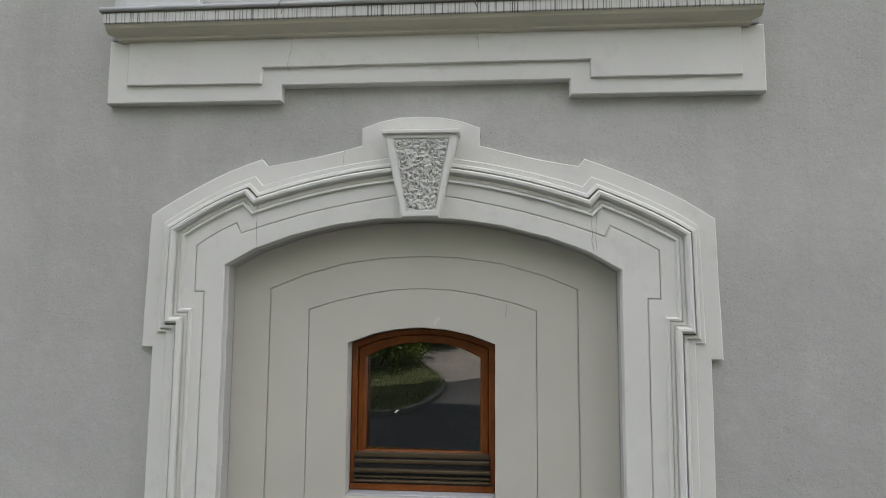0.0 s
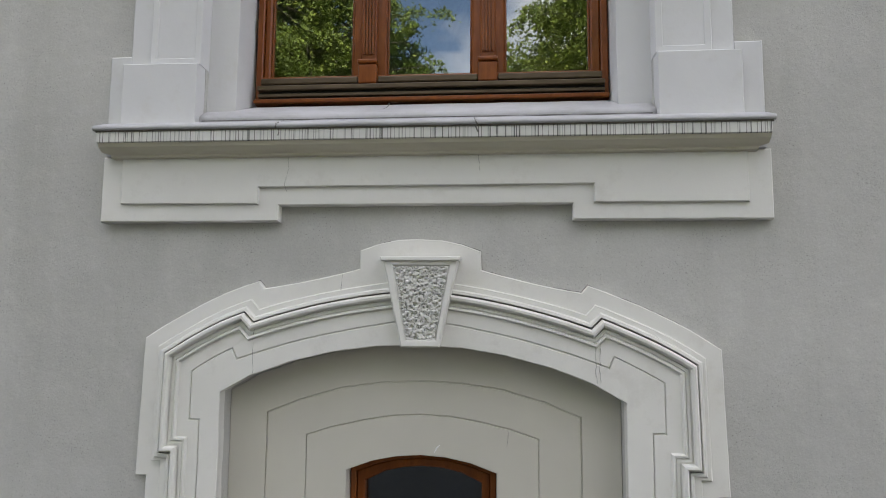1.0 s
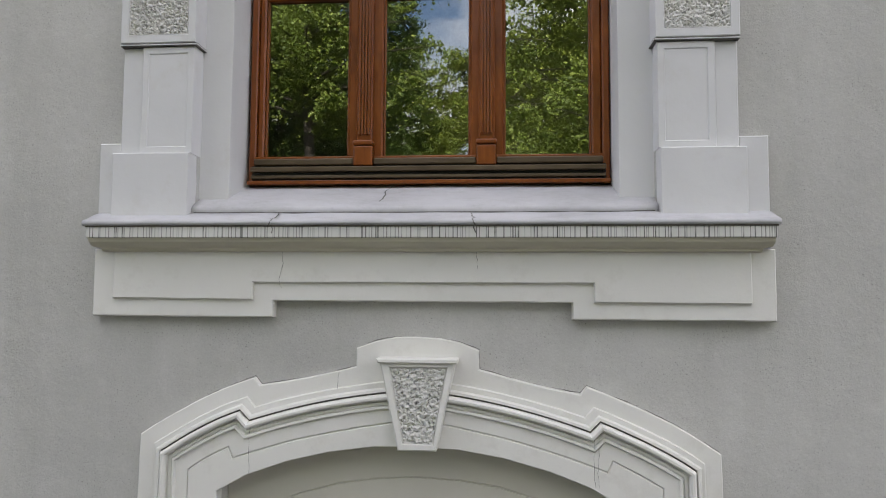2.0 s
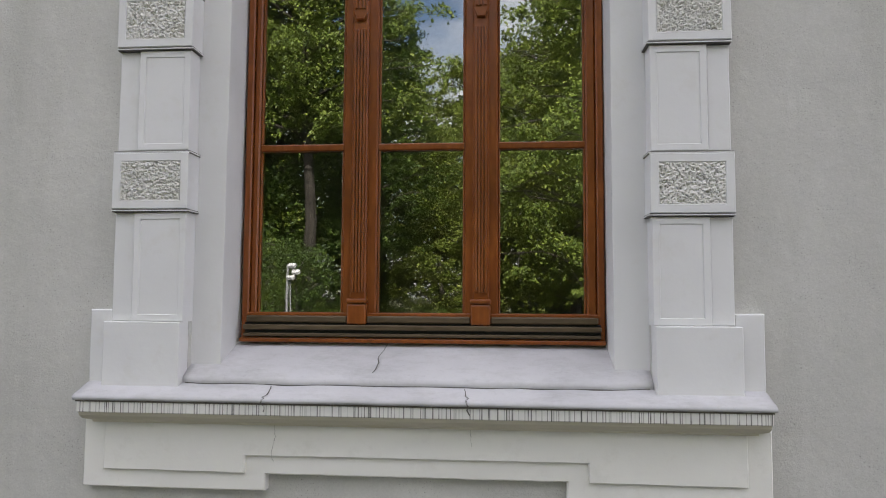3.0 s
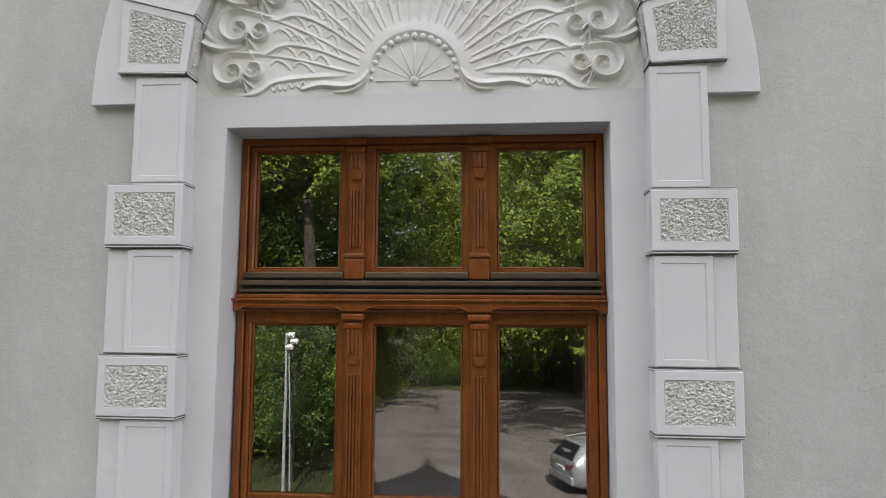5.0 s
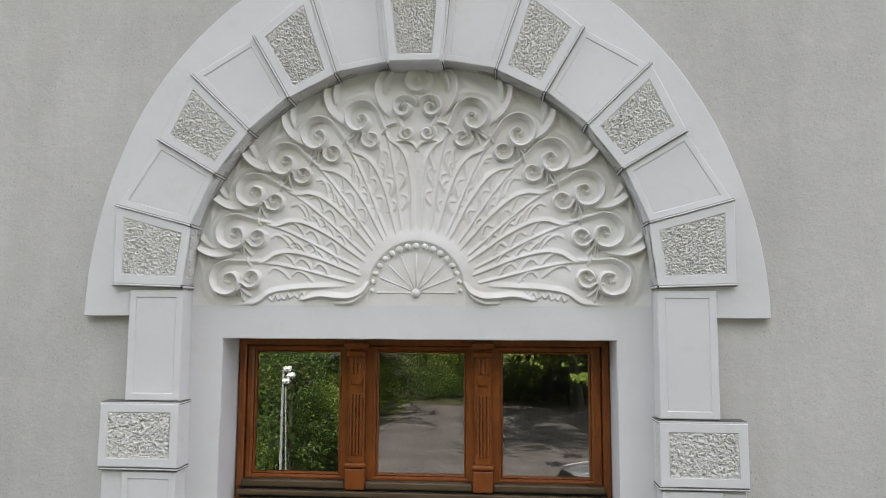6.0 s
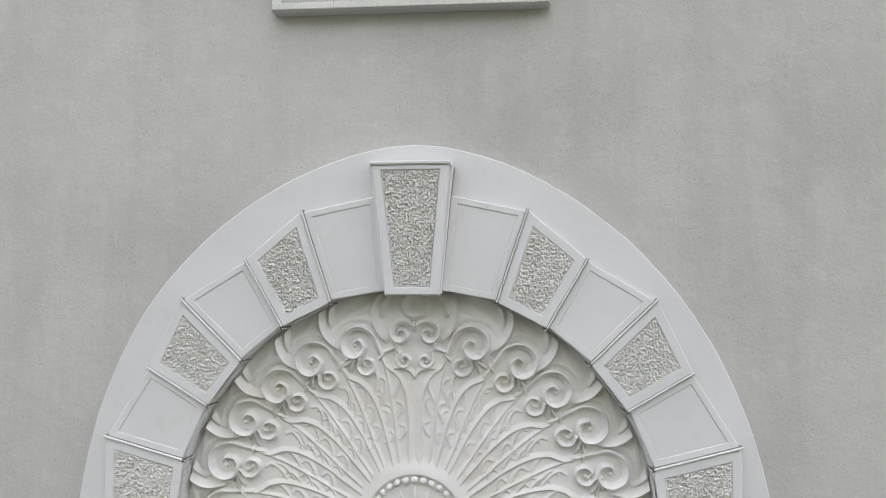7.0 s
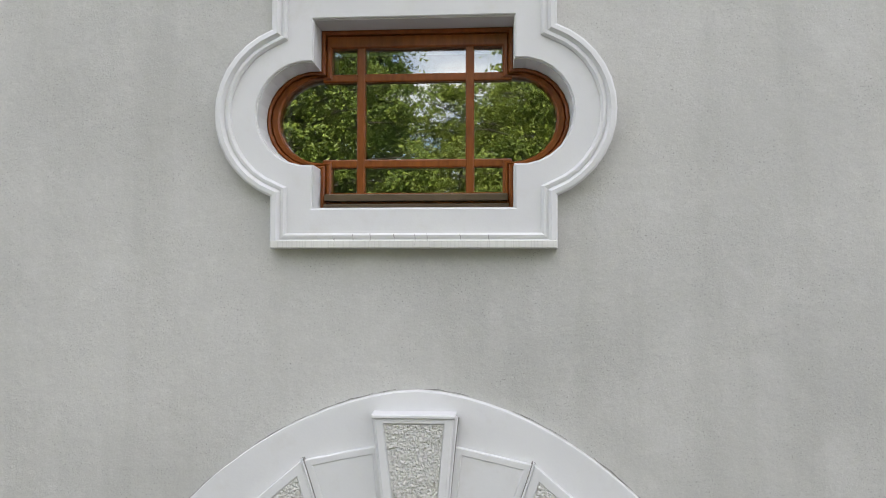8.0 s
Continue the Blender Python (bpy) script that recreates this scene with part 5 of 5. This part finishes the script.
def tree(label, at, height, base, radius, leaf, size, seed, clumps=150, per=70, trunk=0.2, spread=0.55):
    top = thing("tree", label, "tree", group="trees opposite the building", at=at)
    rnd, rng = random.Random(seed), np.random.default_rng(seed)
    bm = bmesh.new()
    lean = Vector((rnd.uniform(-0.06, 0.06), rnd.uniform(-0.06, 0.06), 1))
    spine = [Vector((0, 0, -0.1)) + Vector((lean.x * z + 0.15 * math.sin(z * 0.6 + seed), lean.y * z, z)) for z in (height * 0.94 * i / 9 for i in range(10))]
    tube(bm, spine, [trunk * (1.25 if i == 0 else 1 - 0.09 * i) for i in range(10)], 9)
    tips = []
    for k in range(clumps // 7):
        f = base / height + (0.97 - base / height) * (k + rnd.random()) / (clumps // 7)
        p0 = spine[0].lerp(spine[-1], f / 0.94 if f < 0.94 else 1.0)
        x = (f * height - base) / (height - base)
        reach = radius * (0.35 + 0.65 * math.sin(math.pi * min(1.0, 0.18 + 0.80 * x))) * rnd.uniform(0.6, 1.15)
        a = k * 2.4 + rnd.uniform(-0.5, 0.5)
        rise = rnd.uniform(0.05, 0.45)
        d = Vector((math.cos(a), math.sin(a), 0))
        pts = [p0, p0 + d * reach * 0.4 + Vector((0, 0, reach * rise * 0.5)), p0 + d * reach * 0.75 + Vector((0, 0, reach * rise * 0.8)), p0 + d * reach + Vector((0, 0, reach * rise * 0.75))]
        tube(bm, pts, [trunk * 0.34 * (1 - 0.5 * x), trunk * 0.22 * (1 - 0.5 * x), trunk * 0.12, 0.015], 5)
        for j in range(7):
            q = 0.3 + 0.75 * (j + rnd.random()) / 7
            m = pts[0].lerp(pts[3], min(q, 1.05)) + Vector((0, 0, reach * rise * 0.35 * math.sin(math.pi * min(1, q))))
            off = Vector((rnd.gauss(0, 1), rnd.gauss(0, 1), rnd.gauss(0, 0.5))) * reach * 0.20
            tips.append(m + off)
            if j % 2:
                tube(bm, [m, m + off * 0.6, m + off], [0.03, 0.02, 0.008], 4)
    part("trunk", bm, BARK, top)
    part("crown", leaves([tuple(t) for t in tips], spread, per, size, rng), leaf, top)
    return top


MAPLE = tree("broad maple with fresh green leaves beside the forecourt", (6.5, -25.5, 0), 21.0, 3.8, 7.0, LEAF_MID, 0.165, 11, 420, 165, 0.28, 0.42)
LIME = tree("tall lime tree in light spring leaf", (-4.6, -53, 0), 17.5, 2.2, 4.8, LEAF_LIGHT, 0.17, 12, 330, 110, 0.26, 0.45)
DARK = tree("tall dark woodland tree with bare lower trunk", (-10.6, -33, 0), 26.0, 6.5, 5.0, LEAF_DARK, 0.22, 13, 300, 90, 0.33, 0.5)
tree("tall beech with light green overhanging crown", (-7.4, -24.0, 0), 23.0, 10.3, 4.5, LEAF_MID, 0.15, 16, 380, 130, 0.32, 0.40)
YOUNG = tree("slender young tree on the rough lawn", (-9.8, -21.0, 0), 8.0, 1.2, 2.4, LEAF_MID, 0.14, 14, 150, 100, 0.10, 0.4)
FAR = tree("distant tree in the wood behind the forecourt", (-2.0, -74, 0), 25.0, 3.0, 6.0, LEAF_MID, 0.42, 17, 160, 55, 0.30, 0.8)
tree("bushy sunlit hazel on the lawn behind the mast", (-6.3, -18.8, 0), 6.0, 1.5, 1.8, LEAF_DARK, 0.095, 18, 200, 45, 0.09, 0.28)


def again(src, x, y, turn, scale, label=""):
    t = copy_thing(src, pose(x, y, 0, 0, 0, turn) @ Matrix.Diagonal((scale, scale, scale, 1)))
    t.scale = (scale, scale, scale)
    return tagged(t, label)


for src, x, y, turn, sc in ((LIME, -9.6, -55, 80, 1.5), (LIME, 0.6, -59, 200, 1.35), (LIME, 10.0, -53, 140, 1.4), (DARK, -9.6, -27.5, 70, 0.9), (LIME, 5.6, -44, 200, 1.6), (LIME, -2.5, -60, 300, 1.5), (DARK, -14.2, -36, 70, 1.05), (DARK, -8.6, -43, 160, 0.95),
                            (DARK, -17.5, -30, 250, 1.0), (LIME, 4.2, -51, 30, 1.4), (DARK, 12.0, -36, 300, 1.0), (MAPLE, 14.5, -29, 120, 1.0), (LIME, -21, -46, 20, 1.45),
                            (FAR, 7.0, -68, 220, 1.1), (FAR, -12.0, -66, 10, 1.2), (FAR, 17.0, -60, 260, 1.1), (FAR, -20.0, -64, 40, 1.2), (FAR, 13.0, -70, 90, 1.1), (FAR, -28.0, -58, 150, 1.1),
                            (YOUNG, -11.6, -22.5, 130, 1.0), (YOUNG, -10.6, -28.0, 260, 1.2), (YOUNG, -13.8, -26.0, 20, 1.2), (MAPLE, -26.0, -24.0, 40, 1.0), (MAPLE, 24.0, -20.0, 70, 1.0)):
    again(src, x, y, turn, sc)


def shrub(label, at, height, radius, leaf, seed, clumps=46, per=80):
    top = thing("shrub", label, "shrub", group="shrubs at the wood's edge", at=at)
    rnd, rng = random.Random(seed), np.random.default_rng(seed)
    bm, tips = bmesh.new(), []
    for k in range(clumps):
        a, r, z = rnd.uniform(0, 6.28), radius * math.sqrt(rnd.random()), height * rnd.uniform(0.15, 1.0)
        r *= math.sqrt(max(0.1, 1.1 - z / height))
        p = Vector((math.cos(a) * r, math.sin(a) * r, z))
        tips.append(tuple(p))
        if k % 3 == 0:
            tube(bm, [(0.1 * math.cos(a), 0.1 * math.sin(a), -0.06), tuple(p * 0.6), tuple(p)], [0.035, 0.022, 0.008], 5)
    part("stems", bm, BARK, top)
    part("crown", leaves(tips, 0.36, per * 2, 0.105, rng, 0.8), leaf, top)
    return top


BUSH = shrub("dense green shrub at the edge of the wood", (-9.0, -31.0, 0), 3.4, 2.2, LEAF_LIGHT, 21)
HEDGE = shrub("dark evergreen shrub in deep shade", (-5.0, -50.0, 0), 3.0, 2.4, LEAF_DARK, 22)
for src, x, y, turn, sc in ((BUSH, -12.4, -27.5, 70, 1.1), (BUSH, -7.4, -40.5, 160, 1.0), (HEDGE, -1.5, -50.5, 50, 1.1), (HEDGE, 2.0, -51, 140, 1.0), (HEDGE, 8.0, -49, 200, 1.15),
                            (HEDGE, -11.0, -41.0, 250, 1.2), (BUSH, -3.2, -53, 20, 1.2), (HEDGE, -8.6, -48, 90, 1.3), (HEDGE, 11.0, -49, 10, 1.2), (HEDGE, -15, -36, 30, 1.3), (BUSH, -14.5, -24.0, 40, 1.0), (HEDGE, -10.4, -21.0, 170, 0.9), (HEDGE, -7.2, -23.5, 200, 1.1), (BUSH, -7.4, -27.5, 10, 0.9), (HEDGE, -8.8, -36, 60, 1.3)):
    again(src, x, y, turn, sc)


# ---- small house in the shade of the wood ----
def house():
    top = thing("house", "small rendered house, coloured dark for the shade of the trees", "house", at=(5.4, -55.0, 0))
    w = part("wall", plate([(-4.0, -0.06), (4.0, -0.06), (4.0, 3.2), (-4.0, 3.2)], 0.0, -0.3, [rect(x - 0.5, x + 0.5, 1.0, 2.4) for x in (-2.6, 0.0, 2.6)], 0.0), BRICKWORK, top)
    part("wall", box(-4.0, 4.0, -6.0, -0.302, -0.06, 3.2), BRICKWORK, top)
    bm = bmesh.new()
    v = [bm.verts.new(p) for p in ((-4.4, 0.5, 3.05), (4.4, 0.5, 3.05), (4.4, -3.0, 5.4), (-4.4, -3.0, 5.4), (-4.4, -6.5, 3.05), (4.4, -6.5, 3.05))]
    for f in ((0, 1, 2, 3), (3, 2, 5, 4), (0, 3, 4), (1, 5, 2), (0, 4, 5, 1)):
        bm.faces.new([v[i] for i in f])
    part("roof", bm, SLATE, top)
    for x in (-2.6, 0.0, 2.6):
        # frames take the walls' dark colour, which stands in for the trees' shade
        win = part("window", plate(rect(x - 0.5, x + 0.5, 1.0, 2.4), -0.10, -0.16, [rect(x - 0.43, x - 0.04, 1.07, 1.78), rect(x + 0.04, x + 0.43, 1.07, 1.78), rect(x - 0.43, x - 0.04, 1.86, 2.33), rect(x + 0.04, x + 0.43, 1.86, 2.33)], 0.0), BRICKWORK, top)
        part("pane", box(x - 0.45, x + 0.45, -0.145, -0.135, 1.05, 2.35), BLACK, win)


house()


# ---- parked car ----
def car():
    top = thing("car", "silver estate car parked on the paving", "car", at=(2.22, -19.0, 0))
    top.rotation_euler = (0, 0, radians(-20))
    # stations from the tail to the nose: x, underside, waist, roof, half width at the waist, half width at the roof
    st = [(0.00, 0.42, 0.92, 0.95, 0.74, 0.70), (0.06, 0.34, 0.98, 1.02, 0.84, 0.72), (0.22, 0.26, 1.00, 1.26, 0.89, 0.66), (0.50, 0.22, 1.00, 1.50, 0.915, 0.62), (0.95, 0.20, 0.99, 1.575, 0.92, 0.62),
          (1.70, 0.20, 0.98, 1.600, 0.92, 0.63), (2.40, 0.20, 0.97, 1.560, 0.92, 0.62), (2.85, 0.20, 0.97, 1.36, 0.92, 0.64), (3.25, 0.20, 0.98, 1.06, 0.91, 0.72), (3.80, 0.22, 0.93, 0.97, 0.90, 0.72),
          (4.25, 0.28, 0.80, 0.86, 0.84, 0.66), (4.45, 0.36, 0.66, 0.70, 0.70, 0.58)]
    bm, rows = bmesh.new(), []
    for x, lo, waist, roof, hw, hr in st:
        half = [(hw * 0.80, lo), (hw * 0.97, lo + 0.10), (hw, (lo + waist) * 0.55), (hw * 0.985, waist), ((hw + hr) / 2 * 0.985, (waist + roof) / 2), (hr, roof - 0.035), (hr * 0.8, roof - 0.004), (0, roof + 0.01)]
        ring = half + [(-y, z) for y, z in half[-2::-1]]
        rows.append([bm.verts.new((x, y, z)) for y, z in ring])
    for r, q in zip(rows, rows[1:]):
        for j in range(len(r) - 1):
            bm.faces.new((r[j], r[j + 1], q[j + 1], q[j]))
        bm.faces.new((r[-1], r[0], q[0], q[-1]))
    bm.faces.new(rows[0])
    bm.faces.new(rows[-1][::-1])
    body = part("body", bm, SILVER, top, smooth=True)

    def skin(name, pts, mat, parent=body):
        b = bmesh.new()
        f = b.faces.new([b.verts.new(p) for p in pts])
        ext = bmesh.ops.extrude_face_region(b, geom=[f])
        n = (Vector(pts[1]) - Vector(pts[0])).cross(Vector(pts[2]) - Vector(pts[0])).normalized() * 0.02
        bmesh.ops.translate(b, verts=[g for g in ext["geom"] if isinstance(g, bmesh.types.BMVert)], vec=-n)
        return part(name, b, mat, parent)
    skin("rear_window", [(0.085, -0.66, 1.05), (0.085, 0.66, 1.05), (0.40, 0.56, 1.46), (0.40, -0.56, 1.46)], BLACK)
    skin("windscreen", [(3.20, -0.70, 1.07), (3.20, 0.70, 1.07), (2.50, 0.58, 1.55), (2.50, -0.58, 1.55)], BLACK)
    for s in (-1, 1):
        skin("side_window", [(0.62, s * 0.925, 1.03), (1.62, s * 0.93, 1.02), (1.62, s * 0.70, 1.53), (0.80, s * 0.69, 1.48)], BLACK)
        skin("side_window", [(1.70, s * 0.93, 1.02), (2.95, s * 0.925, 1.02), (2.45, s * 0.70, 1.50), (1.70, s * 0.70, 1.53)], BLACK)
        skin("tail_lamp", [(-0.012, s * 0.40, 0.80), (-0.012, s * 0.76, 0.82), (0.05, s * 0.86, 0.96), (0.04, s * 0.45, 0.95)], RED)
        b = bmesh.new()
        tube(b, [(0.5, s * 0.66, 1.555), (1.2, s * 0.665, 1.625), (2.2, s * 0.665, 1.605)], [0.015, 0.018, 0.012], 6)
        part("roof_rail", b, STEEL, body)
        part("wing_mirror", box(2.75, 2.93, s * 0.97 - 0.08, s * 0.97 + 0.08, 1.0, 1.13, 0.03), SILVER, body)
        for x in (0.88, 3.60):
            b = bmesh.new()
            bmesh.ops.create_cone(b, cap_ends=True, segments=26, radius1=0.335, radius2=0.335, depth=0.22, matrix=pose(x, s * 0.84, 0.335, 90))
            bmesh.ops.bevel(b, geom=b.edges[:], offset=0.03, segments=2, affect="EDGES")
            wheel = part("wheel", b, BLACK, top, "black tyre on an alloy rim")
            b = bmesh.new()
            bmesh.ops.create_cone(b, cap_ends=True, segments=20, radius1=0.225, radius2=0.205, depth=0.235, matrix=pose(x, s * 0.84, 0.335, 90))
            part("rim", b, STEEL, wheel)
    part("bumper", box(-0.045, 0.10, -0.82, 0.82, 0.36, 0.60, 0.04), SILVER, body)
    part("bumper_trim", box(-0.05, 0.08, -0.74, 0.74, 0.30, 0.40, 0.03), BLACK, body)
    plate_ob = part("number_plate", box(-0.030, 0.02, -0.26, 0.26, 0.70, 0.81, 0.004), WHITE, body)
    b = bmesh.new()
    for k in range(7):
        box(-0.033, -0.028, -0.21 + k * 0.062, -0.17 + k * 0.062, 0.725, 0.785, 0, b)
    part("plain_bars", b, BLACK, plate_ob)


car()


# ---- floodlight mast and notice on the lawn ----
def mast():
    top = thing("floodlight_mast", "slender pale floodlight mast with white lamp heads on the lawn", "street lamp", at=(-5.75, -16.0, 0.08))
    b = bmesh.new()
    tube(b, [(0, 0, -0.1), (0, 0, 2.5), (0, 0, 4.85)], [0.050, 0.042, 0.034], 10)
    part("pole", b, GREY_PAINT, top)
    b = bmesh.new()
    tube(b, [(0.17, -0.1, -0.1), (0.12, -0.08, 2.4), (0.06, -0.05, 4.5)], [0.026, 0.022, 0.020], 8)
    part("side_pole", b, GREY_PAINT, top)
    for x, z, tilt in ((0.13, 4.80, 30), (0.24, 4.62, 38), (0.10, 4.46, 24)):
        bm = box(-0.11, 0.11, -0.08, 0.06, -0.055, 0.055, 0.02)
        bmesh.ops.transform(bm, matrix=pose(x, 0.05, z, -tilt, 0, 12), verts=bm.verts)
        h = part("lamp_head", bm, WHITE, top)
        bm = box(-0.085, 0.085, 0.061, 0.068, -0.04, 0.04)
        bmesh.ops.transform(bm, matrix=pose(x, 0.05, z, -tilt, 0, 12), verts=bm.verts)
        part("lamp_glass", bm, STEEL, h)
    part("base_plate", box(-0.13, 0.13, -0.13, 0.13, -0.01, 0.02, 0.004), STEEL, top)


mast()


def notice():
    top = thing("notice_board", "small dark notice board on a steel post by the lawn", "sign", at=(-4.6, -12.6, 0.08))
    b = bmesh.new()
    tube(b, [(0, -0.03, -0.1), (0, -0.03, 0.80)], [0.025, 0.025], 8)
    part("post", b, STEEL, top)
    bd = part("board", box(-0.17, 0.17, 0.0, 0.02, 0.38, 0.80, 0.004), BLACK, top)
    part("plain_bars", box(-0.13, 0.13, 0.021, 0.024, 0.74, 0.77), WHITE, bd)
    part("plain_bars", box(-0.09, 0.09, 0.021, 0.024, 0.46, 0.66), STEEL, bd)


notice()
